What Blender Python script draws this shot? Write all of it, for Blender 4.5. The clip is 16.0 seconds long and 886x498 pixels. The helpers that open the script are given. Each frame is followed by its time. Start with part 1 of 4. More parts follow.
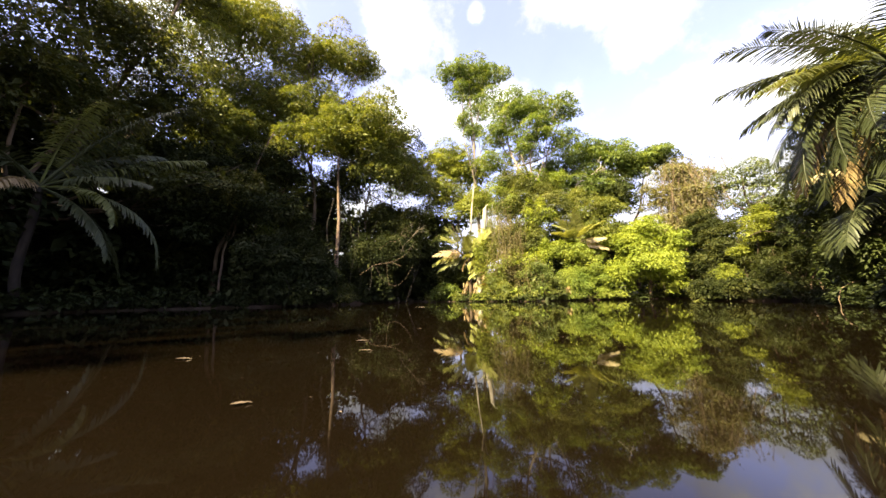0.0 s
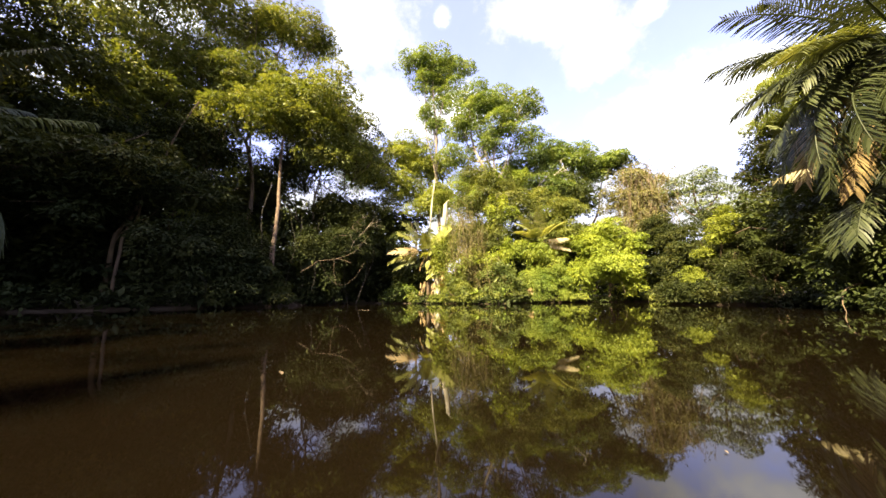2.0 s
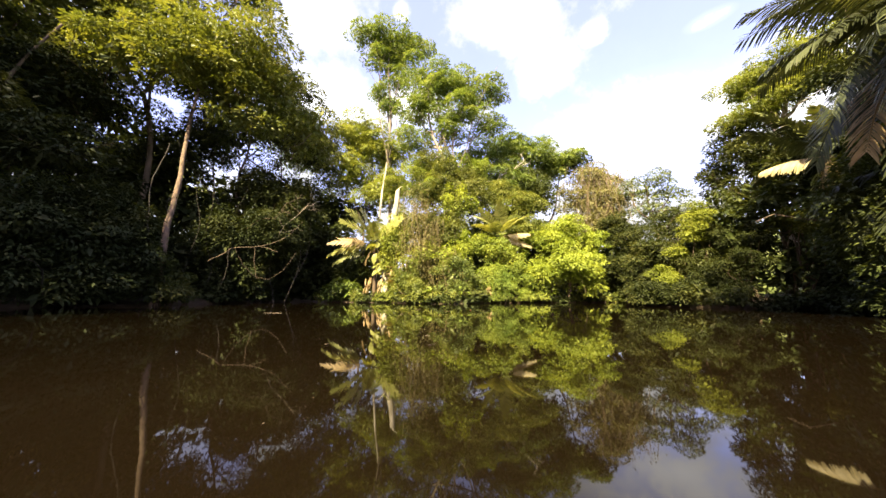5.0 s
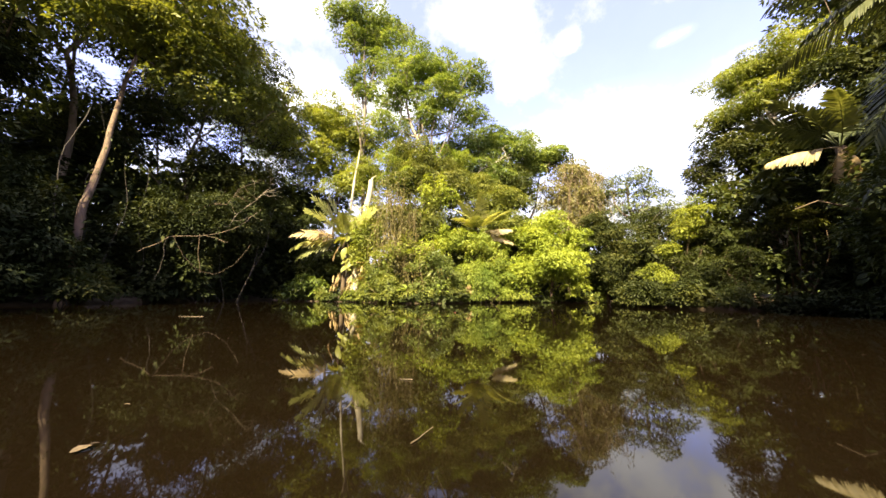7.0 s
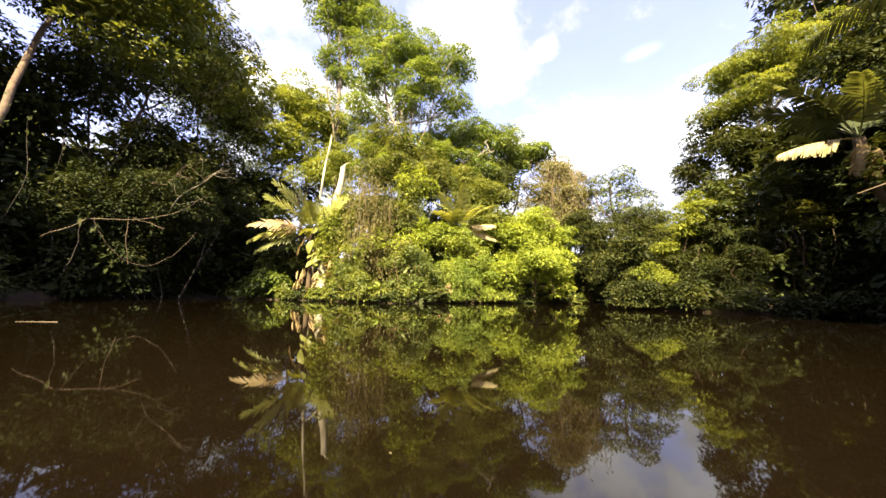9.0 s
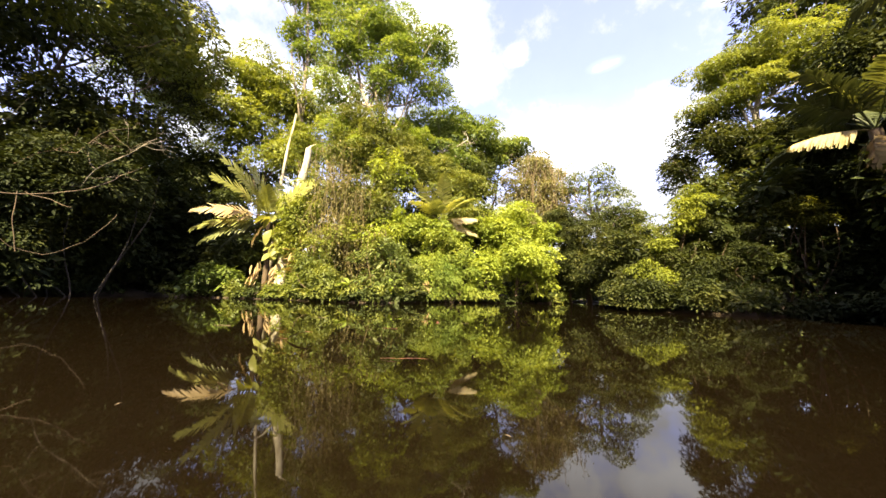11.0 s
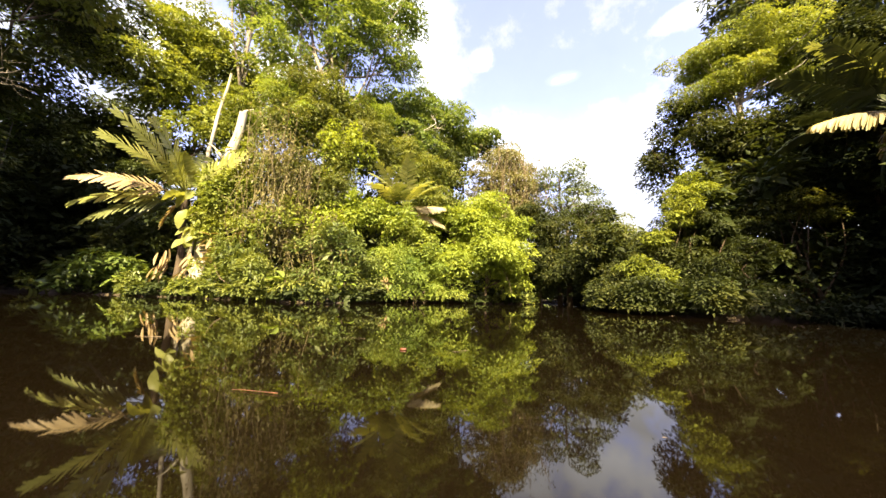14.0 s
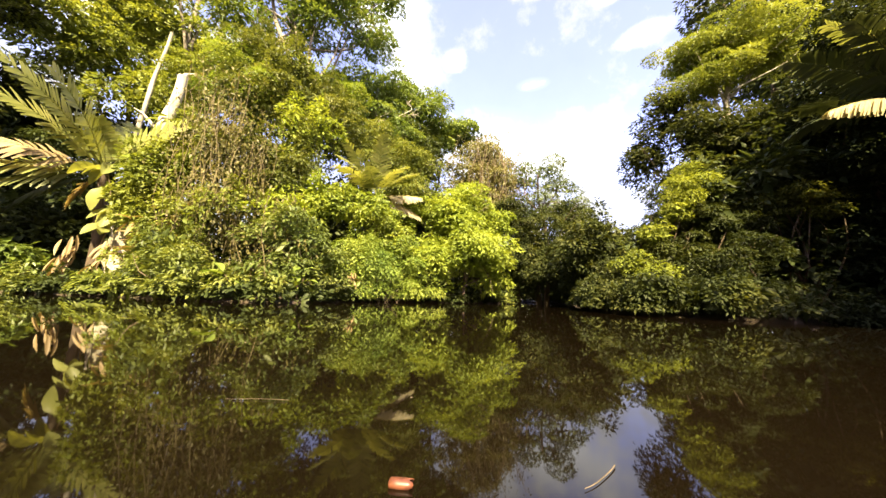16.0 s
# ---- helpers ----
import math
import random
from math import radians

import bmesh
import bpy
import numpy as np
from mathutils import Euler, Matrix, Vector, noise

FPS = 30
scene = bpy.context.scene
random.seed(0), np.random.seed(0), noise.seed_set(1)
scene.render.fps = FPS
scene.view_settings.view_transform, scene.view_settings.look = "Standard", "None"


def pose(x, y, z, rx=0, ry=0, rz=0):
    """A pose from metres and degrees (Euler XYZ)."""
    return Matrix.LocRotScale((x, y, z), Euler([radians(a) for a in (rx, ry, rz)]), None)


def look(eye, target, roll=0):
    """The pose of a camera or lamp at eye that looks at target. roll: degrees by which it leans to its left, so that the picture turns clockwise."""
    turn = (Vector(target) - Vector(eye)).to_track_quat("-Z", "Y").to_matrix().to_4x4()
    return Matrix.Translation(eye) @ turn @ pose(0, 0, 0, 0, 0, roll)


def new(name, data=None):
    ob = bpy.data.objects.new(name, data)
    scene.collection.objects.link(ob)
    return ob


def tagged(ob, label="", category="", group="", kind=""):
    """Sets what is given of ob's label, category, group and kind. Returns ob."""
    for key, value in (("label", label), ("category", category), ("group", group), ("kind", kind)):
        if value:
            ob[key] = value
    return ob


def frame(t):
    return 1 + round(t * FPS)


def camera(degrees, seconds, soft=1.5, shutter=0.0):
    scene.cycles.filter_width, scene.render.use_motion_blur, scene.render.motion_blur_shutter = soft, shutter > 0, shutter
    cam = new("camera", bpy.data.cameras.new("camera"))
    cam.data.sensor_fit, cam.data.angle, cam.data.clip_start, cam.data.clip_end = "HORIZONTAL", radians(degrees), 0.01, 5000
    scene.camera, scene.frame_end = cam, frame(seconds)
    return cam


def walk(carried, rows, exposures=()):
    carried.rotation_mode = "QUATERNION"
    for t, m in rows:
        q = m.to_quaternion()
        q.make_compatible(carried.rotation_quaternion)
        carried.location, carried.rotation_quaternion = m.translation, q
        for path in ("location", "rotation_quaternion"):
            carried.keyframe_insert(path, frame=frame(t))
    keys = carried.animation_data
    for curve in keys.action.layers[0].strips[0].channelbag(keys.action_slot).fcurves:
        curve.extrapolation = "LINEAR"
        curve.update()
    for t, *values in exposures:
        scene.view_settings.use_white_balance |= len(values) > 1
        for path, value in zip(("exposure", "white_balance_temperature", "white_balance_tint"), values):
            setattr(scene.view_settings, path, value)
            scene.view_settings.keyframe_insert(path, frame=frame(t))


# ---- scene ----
cam = camera(110.4, 16.0)
PATH = [
    (0, (0.000, -0.000, 0.423), (-0.000, 9.876, 1.991), -1.10),
    (0.5, (0.080, 0.627, 0.428), (0.363, 10.495, 2.024), -1.05),
    (1, (0.165, 1.248, 0.427), (0.768, 11.099, 2.033), -0.97),
    (1.5, (0.252, 1.855, 0.419), (1.208, 11.679, 2.021), -0.90),
    (2, (0.339, 2.446, 0.418), (1.635, 12.232, 2.015), -0.66),
    (2.5, (0.424, 3.017, 0.419), (2.031, 12.758, 2.011), -0.44),
    (3, (0.511, 3.572, 0.420), (2.410, 13.262, 2.002), -0.43),
    (3.5, (0.597, 4.115, 0.422), (2.761, 13.751, 1.994), -0.44),
    (4, (0.683, 4.650, 0.425), (3.086, 14.230, 1.989), -0.30),
    (6.5, (1.127, 7.071, 0.441), (4.568, 16.336, 1.961), 0.26),
    (7, (1.261, 7.516, 0.438), (4.879, 16.714, 1.956), 0.32),
    (7.5, (1.405, 7.955, 0.434), (5.196, 17.083, 1.957), 0.31),
    (8, (1.550, 8.391, 0.428), (5.519, 17.442, 1.952), 0.34),
    (8.5, (1.682, 8.830, 0.424), (5.833, 17.801, 1.944), 0.56),
    (9, (1.807, 9.272, 0.420), (6.140, 18.157, 1.936), 0.92),
    (11.5, (2.341, 11.530, 0.416), (7.732, 19.819, 1.909), 1.40),
    (12, (2.572, 11.896, 0.411), (8.124, 20.076, 1.913), 1.69),
    (12.5, (2.808, 12.257, 0.405), (8.522, 20.325, 1.910), 1.76),
    (13, (3.028, 12.621, 0.399), (8.908, 20.568, 1.905), 1.73),
    (13.5, (3.239, 12.986, 0.394), (9.295, 20.799, 1.902), 1.71),
    (14, (3.446, 13.350, 0.390), (9.678, 21.024, 1.898), 1.69),
    (14.5, (3.653, 13.715, 0.385), (10.063, 21.241, 1.894), 1.71),
    (15, (3.861, 14.075, 0.380), (10.448, 21.446, 1.892), 1.76),
    (15.5, (4.067, 14.430, 0.373), (10.832, 21.637, 1.886), 1.78),
    (16, (4.274, 14.781, 0.363), (11.217, 21.818, 1.875), 1.82),
]
walk(cam, [(t, look(eye, target, roll)) for t, eye, target, roll in PATH])

# -- light --
world = bpy.data.worlds.new("world")
scene.world = world
world.use_nodes = True
SUN_AZ, SUN_EL = radians(221), radians(45)      # clockwise from +y: behind the boat, to its left
SUN_DIR = Vector((math.sin(SUN_AZ) * math.cos(SUN_EL), math.cos(SUN_AZ) * math.cos(SUN_EL), math.sin(SUN_EL)))


# clouds: azimuth clockwise from +y, elevation, half widths, in degrees
CLOUDS = [(31, 45.5, 11, 5.5), (37, 37, 6.5, 4), (46, 40, 3, 1.8), (61.5, 36, 3.5, 1.1), (51, 26, 15, 8), (68, 25, 14, 7), (-9, 44, 8, 6),
          (-5, 32, 13, 6), (11, 33.5, 8, 4), (8, 46, 2.2, 1.6), (80, 38.5, 5, 1.6), (63, 48, 7, 1.6), (76, 44.5, 4, 1.3), (-40, 40, 14, 9)]


def build_sky(nt):
    """A clear sky with cumulus: each cloud an oval with a billowed edge, and white haze low down."""
    N, K = nt.nodes, nt.links
    N.clear()

    def calc(op, a, b=None, c=None):
        n = N.new("ShaderNodeMath")
        n.operation = op
        for k, v in enumerate((a, b, c)):
            if v is None:
                continue
            if isinstance(v, (int, float)):
                n.inputs[k].default_value = v
            else:
                K.new(v, n.inputs[k])
        return n.outputs[0]

    sky = N.new("ShaderNodeTexSky")
    sky.sky_type, sky.sun_disc = "NISHITA", False
    sky.sun_elevation, sky.sun_rotation = SUN_EL, SUN_AZ
    sky.air_density, sky.dust_density, sky.ozone_density = 1.0, 1.5, 1.5
    co = N.new("ShaderNodeTexCoord")
    sep = N.new("ShaderNodeSeparateXYZ")
    K.new(co.outputs["Generated"], sep.inputs[0])
    az = calc("MULTIPLY", calc("ARCTAN2", sep.outputs["X"], sep.outputs["Y"]), 57.2958)
    el = calc("MULTIPLY", calc("ARCSINE", sep.outputs["Z"]), 57.2958)
    puff = -1.0
    for a, e, wa, we in CLOUDS:
        u = calc("MULTIPLY", calc("SUBTRACT", az, a), 1 / wa)
        v = calc("MULTIPLY", calc("SUBTRACT", el, e), 1 / we)
        puff = calc("MAXIMUM", puff, calc("SUBTRACT", 1.0, calc("SQRT", calc("ADD", calc("MULTIPLY", u, u), calc("MULTIPLY", v, v)))))
    haze = calc("MULTIPLY_ADD", el, -0.09, 2.0)          # towards the horizon
    body = calc("MINIMUM", calc("MAXIMUM", calc("MAXIMUM", puff, haze), -0.22), 0.6)
    billow = N.new("ShaderNodeTexNoise"); billow.inputs["Scale"].default_value = 6.0; billow.inputs["Detail"].default_value = 7; billow.inputs["Roughness"].default_value = 0.64
    K.new(co.outputs["Generated"], billow.inputs["Vector"])
    cover = calc("ADD", body, calc("MULTIPLY_ADD", billow.outputs["Fac"], 4.6, -2.2))
    ramp = N.new("ShaderNodeValToRGB")
    ramp.color_ramp.elements[0].position, ramp.color_ramp.elements[1].position = 0.0, 0.9
    ramp.color_ramp.elements[0].color = (0.16, 0.16, 0.16, 1)
    K.new(cover, ramp.inputs[0])
    shade = N.new("ShaderNodeMapRange"); shade.inputs[1].default_value, shade.inputs[2].default_value, shade.inputs[3].default_value, shade.inputs[4].default_value = 0.3, 0.7, CLOUD * 0.85, CLOUD * 1.1
    K.new(billow.outputs["Fac"], shade.inputs[0])
    sunlit = calc("MULTIPLY_ADD", calc("MINIMUM", calc("MAXIMUM", puff, 0.0), 0.6), 1.7, 1.0)      # the thick of a cumulus is brightest
    white = N.new("ShaderNodeMix"); white.data_type = "RGBA"; white.blend_type = "MULTIPLY"; white.inputs["Factor"].default_value = 1.0
    white.inputs["A"].default_value = (1.0, 0.985, 0.985, 1)
    K.new(calc("MULTIPLY", shade.outputs[0], sunlit), white.inputs["B"])
    mix = N.new("ShaderNodeMix"); mix.data_type = "RGBA"
    tint = N.new("ShaderNodeMix"); tint.data_type = "RGBA"; tint.blend_type = "MULTIPLY"; tint.inputs["Factor"].default_value = 1.0
    tint.inputs["B"].default_value = (1.32, 0.98, 1.17, 1)
    K.new(sky.outputs[0], tint.inputs["A"])
    K.new(ramp.outputs[0], mix.inputs["Factor"]); K.new(tint.outputs[2], mix.inputs["A"]); K.new(white.outputs[2], mix.inputs["B"])
    bg = N.new("ShaderNodeBackground"); bg.inputs["Strength"].default_value = SKY
    out = N.new("ShaderNodeOutputWorld")
    K.new(mix.outputs[2], bg.inputs[0]); K.new(bg.outputs[0], out.inputs[0])


CLOUD, SKY = 2.05, 0.10
build_sky(world.node_tree)
sun = new("sun", bpy.data.lights.new("sun", "SUN"))
sun.data.energy, sun.data.angle, sun.data.color = 5.0, radians(0.6), (1.0, 0.82, 0.48)
sun.matrix_world = look(SUN_DIR * 100, (0, 0, 0))
scene.view_settings.exposure = 2.6

# -- materials --


def nodes_of(name):
    m = bpy.data.materials.new(name)
    m.use_nodes = True
    nt = m.node_tree
    b = nt.nodes["Principled BSDF"]
    return m, nt.nodes, nt.links, b


def noise_node(N, K, scale, detail=4, coord="Object"):
    co = N.new("ShaderNodeTexCoord")
    n = N.new("ShaderNodeTexNoise")
    n.inputs["Scale"].default_value, n.inputs["Detail"].default_value = scale, detail
    K.new(co.outputs[coord], n.inputs["Vector"])
    return n


def ramp_node(N, K, source, stops):
    r = N.new("ShaderNodeValToRGB")
    e = r.color_ramp.elements
    while len(e) < len(stops):
        e.new(0.5)
    for el, (p, c) in zip(e, stops):
        el.position, el.color = p, (*c, 1)
    K.new(source, r.inputs[0])
    return r


def leaf_material(name, dark, mid, light, through_light=0.35, rough=0.5, gloss=0.3):
    """Leaves: each leaf its own tone, with wider drifts of tone, shiny skin and light passing through."""
    m, N, K, b = nodes_of(name)
    # haze over the foliage: some blue mixed into every leaf tone
    dark, mid, light = [(r, g, bl + 0.10 * g) for r, g, bl in (dark, mid, light)]
    geo = N.new("ShaderNodeNewGeometry")
    drift = noise_node(N, K, 0.55, 3)
    mx = N.new("ShaderNodeMath"); mx.operation = "MULTIPLY_ADD"; mx.inputs[1].default_value = 0.33
    sc = N.new("ShaderNodeMapRange"); sc.inputs[1].default_value, sc.inputs[2].default_value, sc.inputs[3].default_value, sc.inputs[4].default_value = 0.3, 0.7, 0.02, 0.57
    K.new(drift.outputs["Fac"], sc.inputs[0])
    K.new(geo.outputs["Random Per Island"], mx.inputs[0]); K.new(sc.outputs[0], mx.inputs[2])
    r = ramp_node(N, K, mx.outputs[0], [(0.0, dark), (0.45, mid), (0.88, light), (0.97, (0.22, 0.15, 0.05))])
    K.new(r.outputs[0], b.inputs["Base Color"])
    b.inputs["Roughness"].default_value = rough
    b.inputs["Specular IOR Level"].default_value = gloss
    tr = N.new("ShaderNodeBsdfTranslucent")
    warm = N.new("ShaderNodeMix"); warm.data_type = "RGBA"; warm.blend_type = "MULTIPLY"; warm.inputs["Factor"].default_value = 1.0
    warm.inputs["B"].default_value = (1.25, 1.15, 0.5, 1)
    K.new(r.outputs[0], warm.inputs["A"]); K.new(warm.outputs[2], tr.inputs[0])
    mix = N.new("ShaderNodeMixShader"); mix.inputs[0].default_value = through_light
    K.new(b.outputs[0], mix.inputs[1]); K.new(tr.outputs[0], mix.inputs[2])
    K.new(mix.outputs[0], N["Material Output"].inputs["Surface"])
    return m


def bark_material(name, dark, light, scale=3.0):
    m, N, K, b = nodes_of(name)
    co = N.new("ShaderNodeTexCoord")
    mp = N.new("ShaderNodeMapping"); mp.inputs["Scale"].default_value = (1, 1, 0.25)
    K.new(co.outputs["Object"], mp.inputs[0])
    n = N.new("ShaderNodeTexNoise"); n.inputs["Scale"].default_value = scale; n.inputs["Detail"].default_value = 8
    K.new(mp.outputs[0], n.inputs["Vector"])
    r = ramp_node(N, K, n.outputs["Fac"], [(0.32, dark), (0.68, light)])
    K.new(r.outputs[0], b.inputs["Base Color"])
    b.inputs["Roughness"].default_value = 0.85
    bp = N.new("ShaderNodeBump"); bp.inputs["Strength"].default_value = 0.6; bp.inputs["Distance"].default_value = 0.03
    K.new(n.outputs["Fac"], bp.inputs["Height"]); K.new(bp.outputs[0], b.inputs["Normal"])
    return m


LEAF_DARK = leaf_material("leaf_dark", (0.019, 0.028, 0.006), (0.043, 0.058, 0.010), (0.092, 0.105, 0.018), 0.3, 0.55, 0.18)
# near-black leaf: the deep shade of the banks is put into its colour
LEAF_DEEP_SHADE = leaf_material("leaf_deep_shade", (0.012, 0.017, 0.005), (0.025, 0.034, 0.008), (0.055, 0.062, 0.013), 0.22, 0.6, 0.10)
# leaf for half-shaded plants, with the shade darkened into its colour
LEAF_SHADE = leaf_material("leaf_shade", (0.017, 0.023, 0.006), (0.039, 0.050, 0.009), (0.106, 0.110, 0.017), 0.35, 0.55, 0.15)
LEAF_TALL = leaf_material("leaf_tall", (0.061, 0.099, 0.013), (0.132, 0.187, 0.024), (0.253, 0.302, 0.042), 0.4)
LEAF_BUSH = leaf_material("leaf_bush", (0.040, 0.052, 0.006), (0.095, 0.110, 0.010), (0.248, 0.239, 0.020), 0.38, 0.6, 0.1)
LEAF_BROAD = leaf_material("leaf_broad", (0.045, 0.075, 0.010), (0.095, 0.135, 0.014), (0.18, 0.22, 0.025), 0.35, 0.4)
LEAF_VIVID = leaf_material("leaf_vivid", (0.089, 0.132, 0.011), (0.184, 0.237, 0.015), (0.332, 0.363, 0.033), 0.4)
LEAF_MID = leaf_material("leaf_mid", (0.057, 0.081, 0.010), (0.129, 0.156, 0.016), (0.240, 0.250, 0.030), 0.35)
LEAF_BRIGHT = leaf_material("leaf_bright", (0.075, 0.130, 0.011), (0.171, 0.230, 0.016), (0.321, 0.360, 0.032), 0.38)
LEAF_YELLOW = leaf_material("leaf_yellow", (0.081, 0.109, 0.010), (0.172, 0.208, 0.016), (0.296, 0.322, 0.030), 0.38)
LEAF_LIME = leaf_material("leaf_lime", (0.097, 0.142, 0.009), (0.214, 0.272, 0.014), (0.361, 0.409, 0.025), 0.42, 0.55, 0.2)
LEAF_OLIVE = leaf_material("leaf_olive", (0.028, 0.038, 0.007), (0.058, 0.070, 0.010), (0.13, 0.13, 0.016), 0.35)
LEAF_VINE = leaf_material("leaf_vine", (0.044, 0.057, 0.010), (0.099, 0.120, 0.016), (0.199, 0.208, 0.030), 0.35)
LEAF_COOL = leaf_material("leaf_cool", (0.047, 0.072, 0.010), (0.100, 0.130, 0.016), (0.179, 0.195, 0.030), 0.3)
# distant leaf, paler and bluer: haze put into its colour
LEAF_FAR = leaf_material("leaf_far", (0.053, 0.075, 0.021), (0.105, 0.135, 0.033), (0.195, 0.225, 0.060), 0.3)
LEAF_DRY = leaf_material("leaf_dry", (0.09, 0.098, 0.028), (0.165, 0.16, 0.045), (0.25, 0.24, 0.08), 0.35)
# palm_green is the shaded frond; palm_sun and palm_light have sunlight in their colour
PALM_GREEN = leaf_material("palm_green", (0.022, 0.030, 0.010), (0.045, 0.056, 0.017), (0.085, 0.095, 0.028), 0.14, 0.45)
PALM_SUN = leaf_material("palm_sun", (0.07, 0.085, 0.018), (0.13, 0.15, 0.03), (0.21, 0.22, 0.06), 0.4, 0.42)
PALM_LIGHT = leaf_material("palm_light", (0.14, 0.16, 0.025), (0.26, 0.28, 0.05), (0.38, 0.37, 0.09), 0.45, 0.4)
PALM_DRY = leaf_material("palm_dry", (0.16, 0.12, 0.05), (0.30, 0.23, 0.10), (0.45, 0.36, 0.17), 0.35)
PALM_PALE = leaf_material("palm_pale", (0.24, 0.21, 0.09), (0.42, 0.37, 0.17), (0.58, 0.52, 0.28), 0.4)
# yellow-green leaf with sunlight put into its colour
LEAF_SUN_GOLD = leaf_material("leaf_sun_gold", (0.09, 0.115, 0.008), (0.19, 0.225, 0.012), (0.32, 0.35, 0.03), 0.42, 0.6, 0.15)
LEAF_DRAPE = leaf_material("leaf_drape", (0.06, 0.060, 0.014), (0.13, 0.120, 0.026), (0.23, 0.20, 0.05), 0.35)
STRAW = leaf_material("straw", (0.14, 0.10, 0.035), (0.26, 0.19, 0.07), (0.38, 0.30, 0.12), 0.25)
BARK_BROWN = bark_material("bark_brown", (0.05, 0.035, 0.02), (0.14, 0.10, 0.06))
# bark of the shaded bank, its shade put into the colour
BARK_SHADED = bark_material("bark_shaded", (0.008, 0.006, 0.004), (0.030, 0.022, 0.014))
BARK_RED = bark_material("bark_red", (0.045, 0.030, 0.019), (0.15, 0.10, 0.062), 6)
BARK_GREY = bark_material("bark_grey", (0.10, 0.085, 0.06), (0.26, 0.22, 0.16))
BARK_PALE = bark_material("bark_pale", (0.19, 0.165, 0.11), (0.56, 0.52, 0.41))
VINE_DRY = bark_material("vine_dry", (0.06, 0.046, 0.018), (0.18, 0.145, 0.062), 6)
VINE = bark_material("vine", (0.07, 0.05, 0.025), (0.18, 0.13, 0.07), 6)


def water_material():
    m, N, K, b = nodes_of("river_water")
    silt = noise_node(N, K, 0.12, 3)
    r = ramp_node(N, K, silt.outputs["Fac"], [(0.3, (0.0031, 0.0021, 0.0010)), (0.7, (0.0052, 0.0034, 0.0015))])
    K.new(r.outputs[0], b.inputs["Base Color"])
    b.inputs["Roughness"].default_value, b.inputs["IOR"].default_value = 0.025, 1.33
    swell = noise_node(N, K, 0.9, 2)
    ripple = noise_node(N, K, 7.0, 3)
    bp = N.new("ShaderNodeBump"); bp.inputs["Strength"].default_value = 0.05; bp.inputs["Distance"].default_value = 0.006
    bq = N.new("ShaderNodeBump"); bq.inputs["Strength"].default_value = 0.04; bq.inputs["Distance"].default_value = 0.001
    K.new(swell.outputs["Fac"], bp.inputs["Height"]); K.new(ripple.outputs["Fac"], bq.inputs["Height"])
    K.new(bp.outputs[0], bq.inputs["Normal"]); K.new(bq.outputs[0], b.inputs["Normal"])
    return m


def soil_material():
    m, N, K, b = nodes_of("bank_soil")
    n = noise_node(N, K, 1.4, 8)
    r = ramp_node(N, K, n.outputs["Fac"], [(0.3, (0.02, 0.014, 0.008)), (0.55, (0.05, 0.035, 0.018)), (0.75, (0.05, 0.06, 0.018))])
    K.new(r.outputs[0], b.inputs["Base Color"])
    b.inputs["Roughness"].default_value = 0.95
    bp = N.new("ShaderNodeBump"); bp.inputs["Strength"].default_value = 0.8; bp.inputs["Distance"].default_value = 0.1
    K.new(n.outputs["Fac"], bp.inputs["Height"]); K.new(bp.outputs[0], b.inputs["Normal"])
    return m


WATER, SOIL = water_material(), soil_material()

# -- mesh helpers --


def quick(name, verts, faces, material):
    """A mesh from an array of vertices and one of faces that all have the same number of corners."""
    verts, faces = np.asarray(verts, np.float32), np.asarray(faces, np.int32)
    me = bpy.data.meshes.new(name)
    me.vertices.add(len(verts))
    me.vertices.foreach_set("co", verts.ravel())
    me.loops.add(faces.size)
    me.loops.foreach_set("vertex_index", faces.ravel())
    me.polygons.add(len(faces))
    me.polygons.foreach_set("loop_start", np.arange(0, faces.size, faces.shape[1], dtype=np.int32))
    me.update(calc_edges=True)
    me.validate()
    me.materials.append(material)
    return me


def part(name, me, parent, label=""):
    ob = new(name, me)
    ob.parent = parent
    if label:
        tagged(ob, label)
    return ob


def smooth(me):
    me.polygons.foreach_set("use_smooth", np.ones(len(me.polygons), bool))
    return me


def unit(v):
    return v / np.maximum(np.linalg.norm(v, axis=-1, keepdims=True), 1e-9)


def leaf_mesh(name, at, along, face, length, width, material):
    """Many folded leaves: stalk end, the way the blade runs, the way it faces, length and width of each."""
    n = len(at)
    along = unit(along)
    side = unit(np.cross(along, face))
    up = np.cross(side, along)
    L, W = length[:, None], width[:, None]
    a = at
    b = at + along * L * 0.45 + side * W * 0.5 + up * W * 0.16
    c = at + along * L - up * L * 0.10
    d = at + along * L * 0.45 - side * W * 0.5 + up * W * 0.16
    v = np.stack([a, b, c, d], 1).reshape(-1, 3)
    i = np.arange(n)[:, None] * 4
    f = np.concatenate([i + [0, 1, 2], i + [0, 2, 3]], 1).reshape(-1, 3)
    return quick(name, v, f, material)


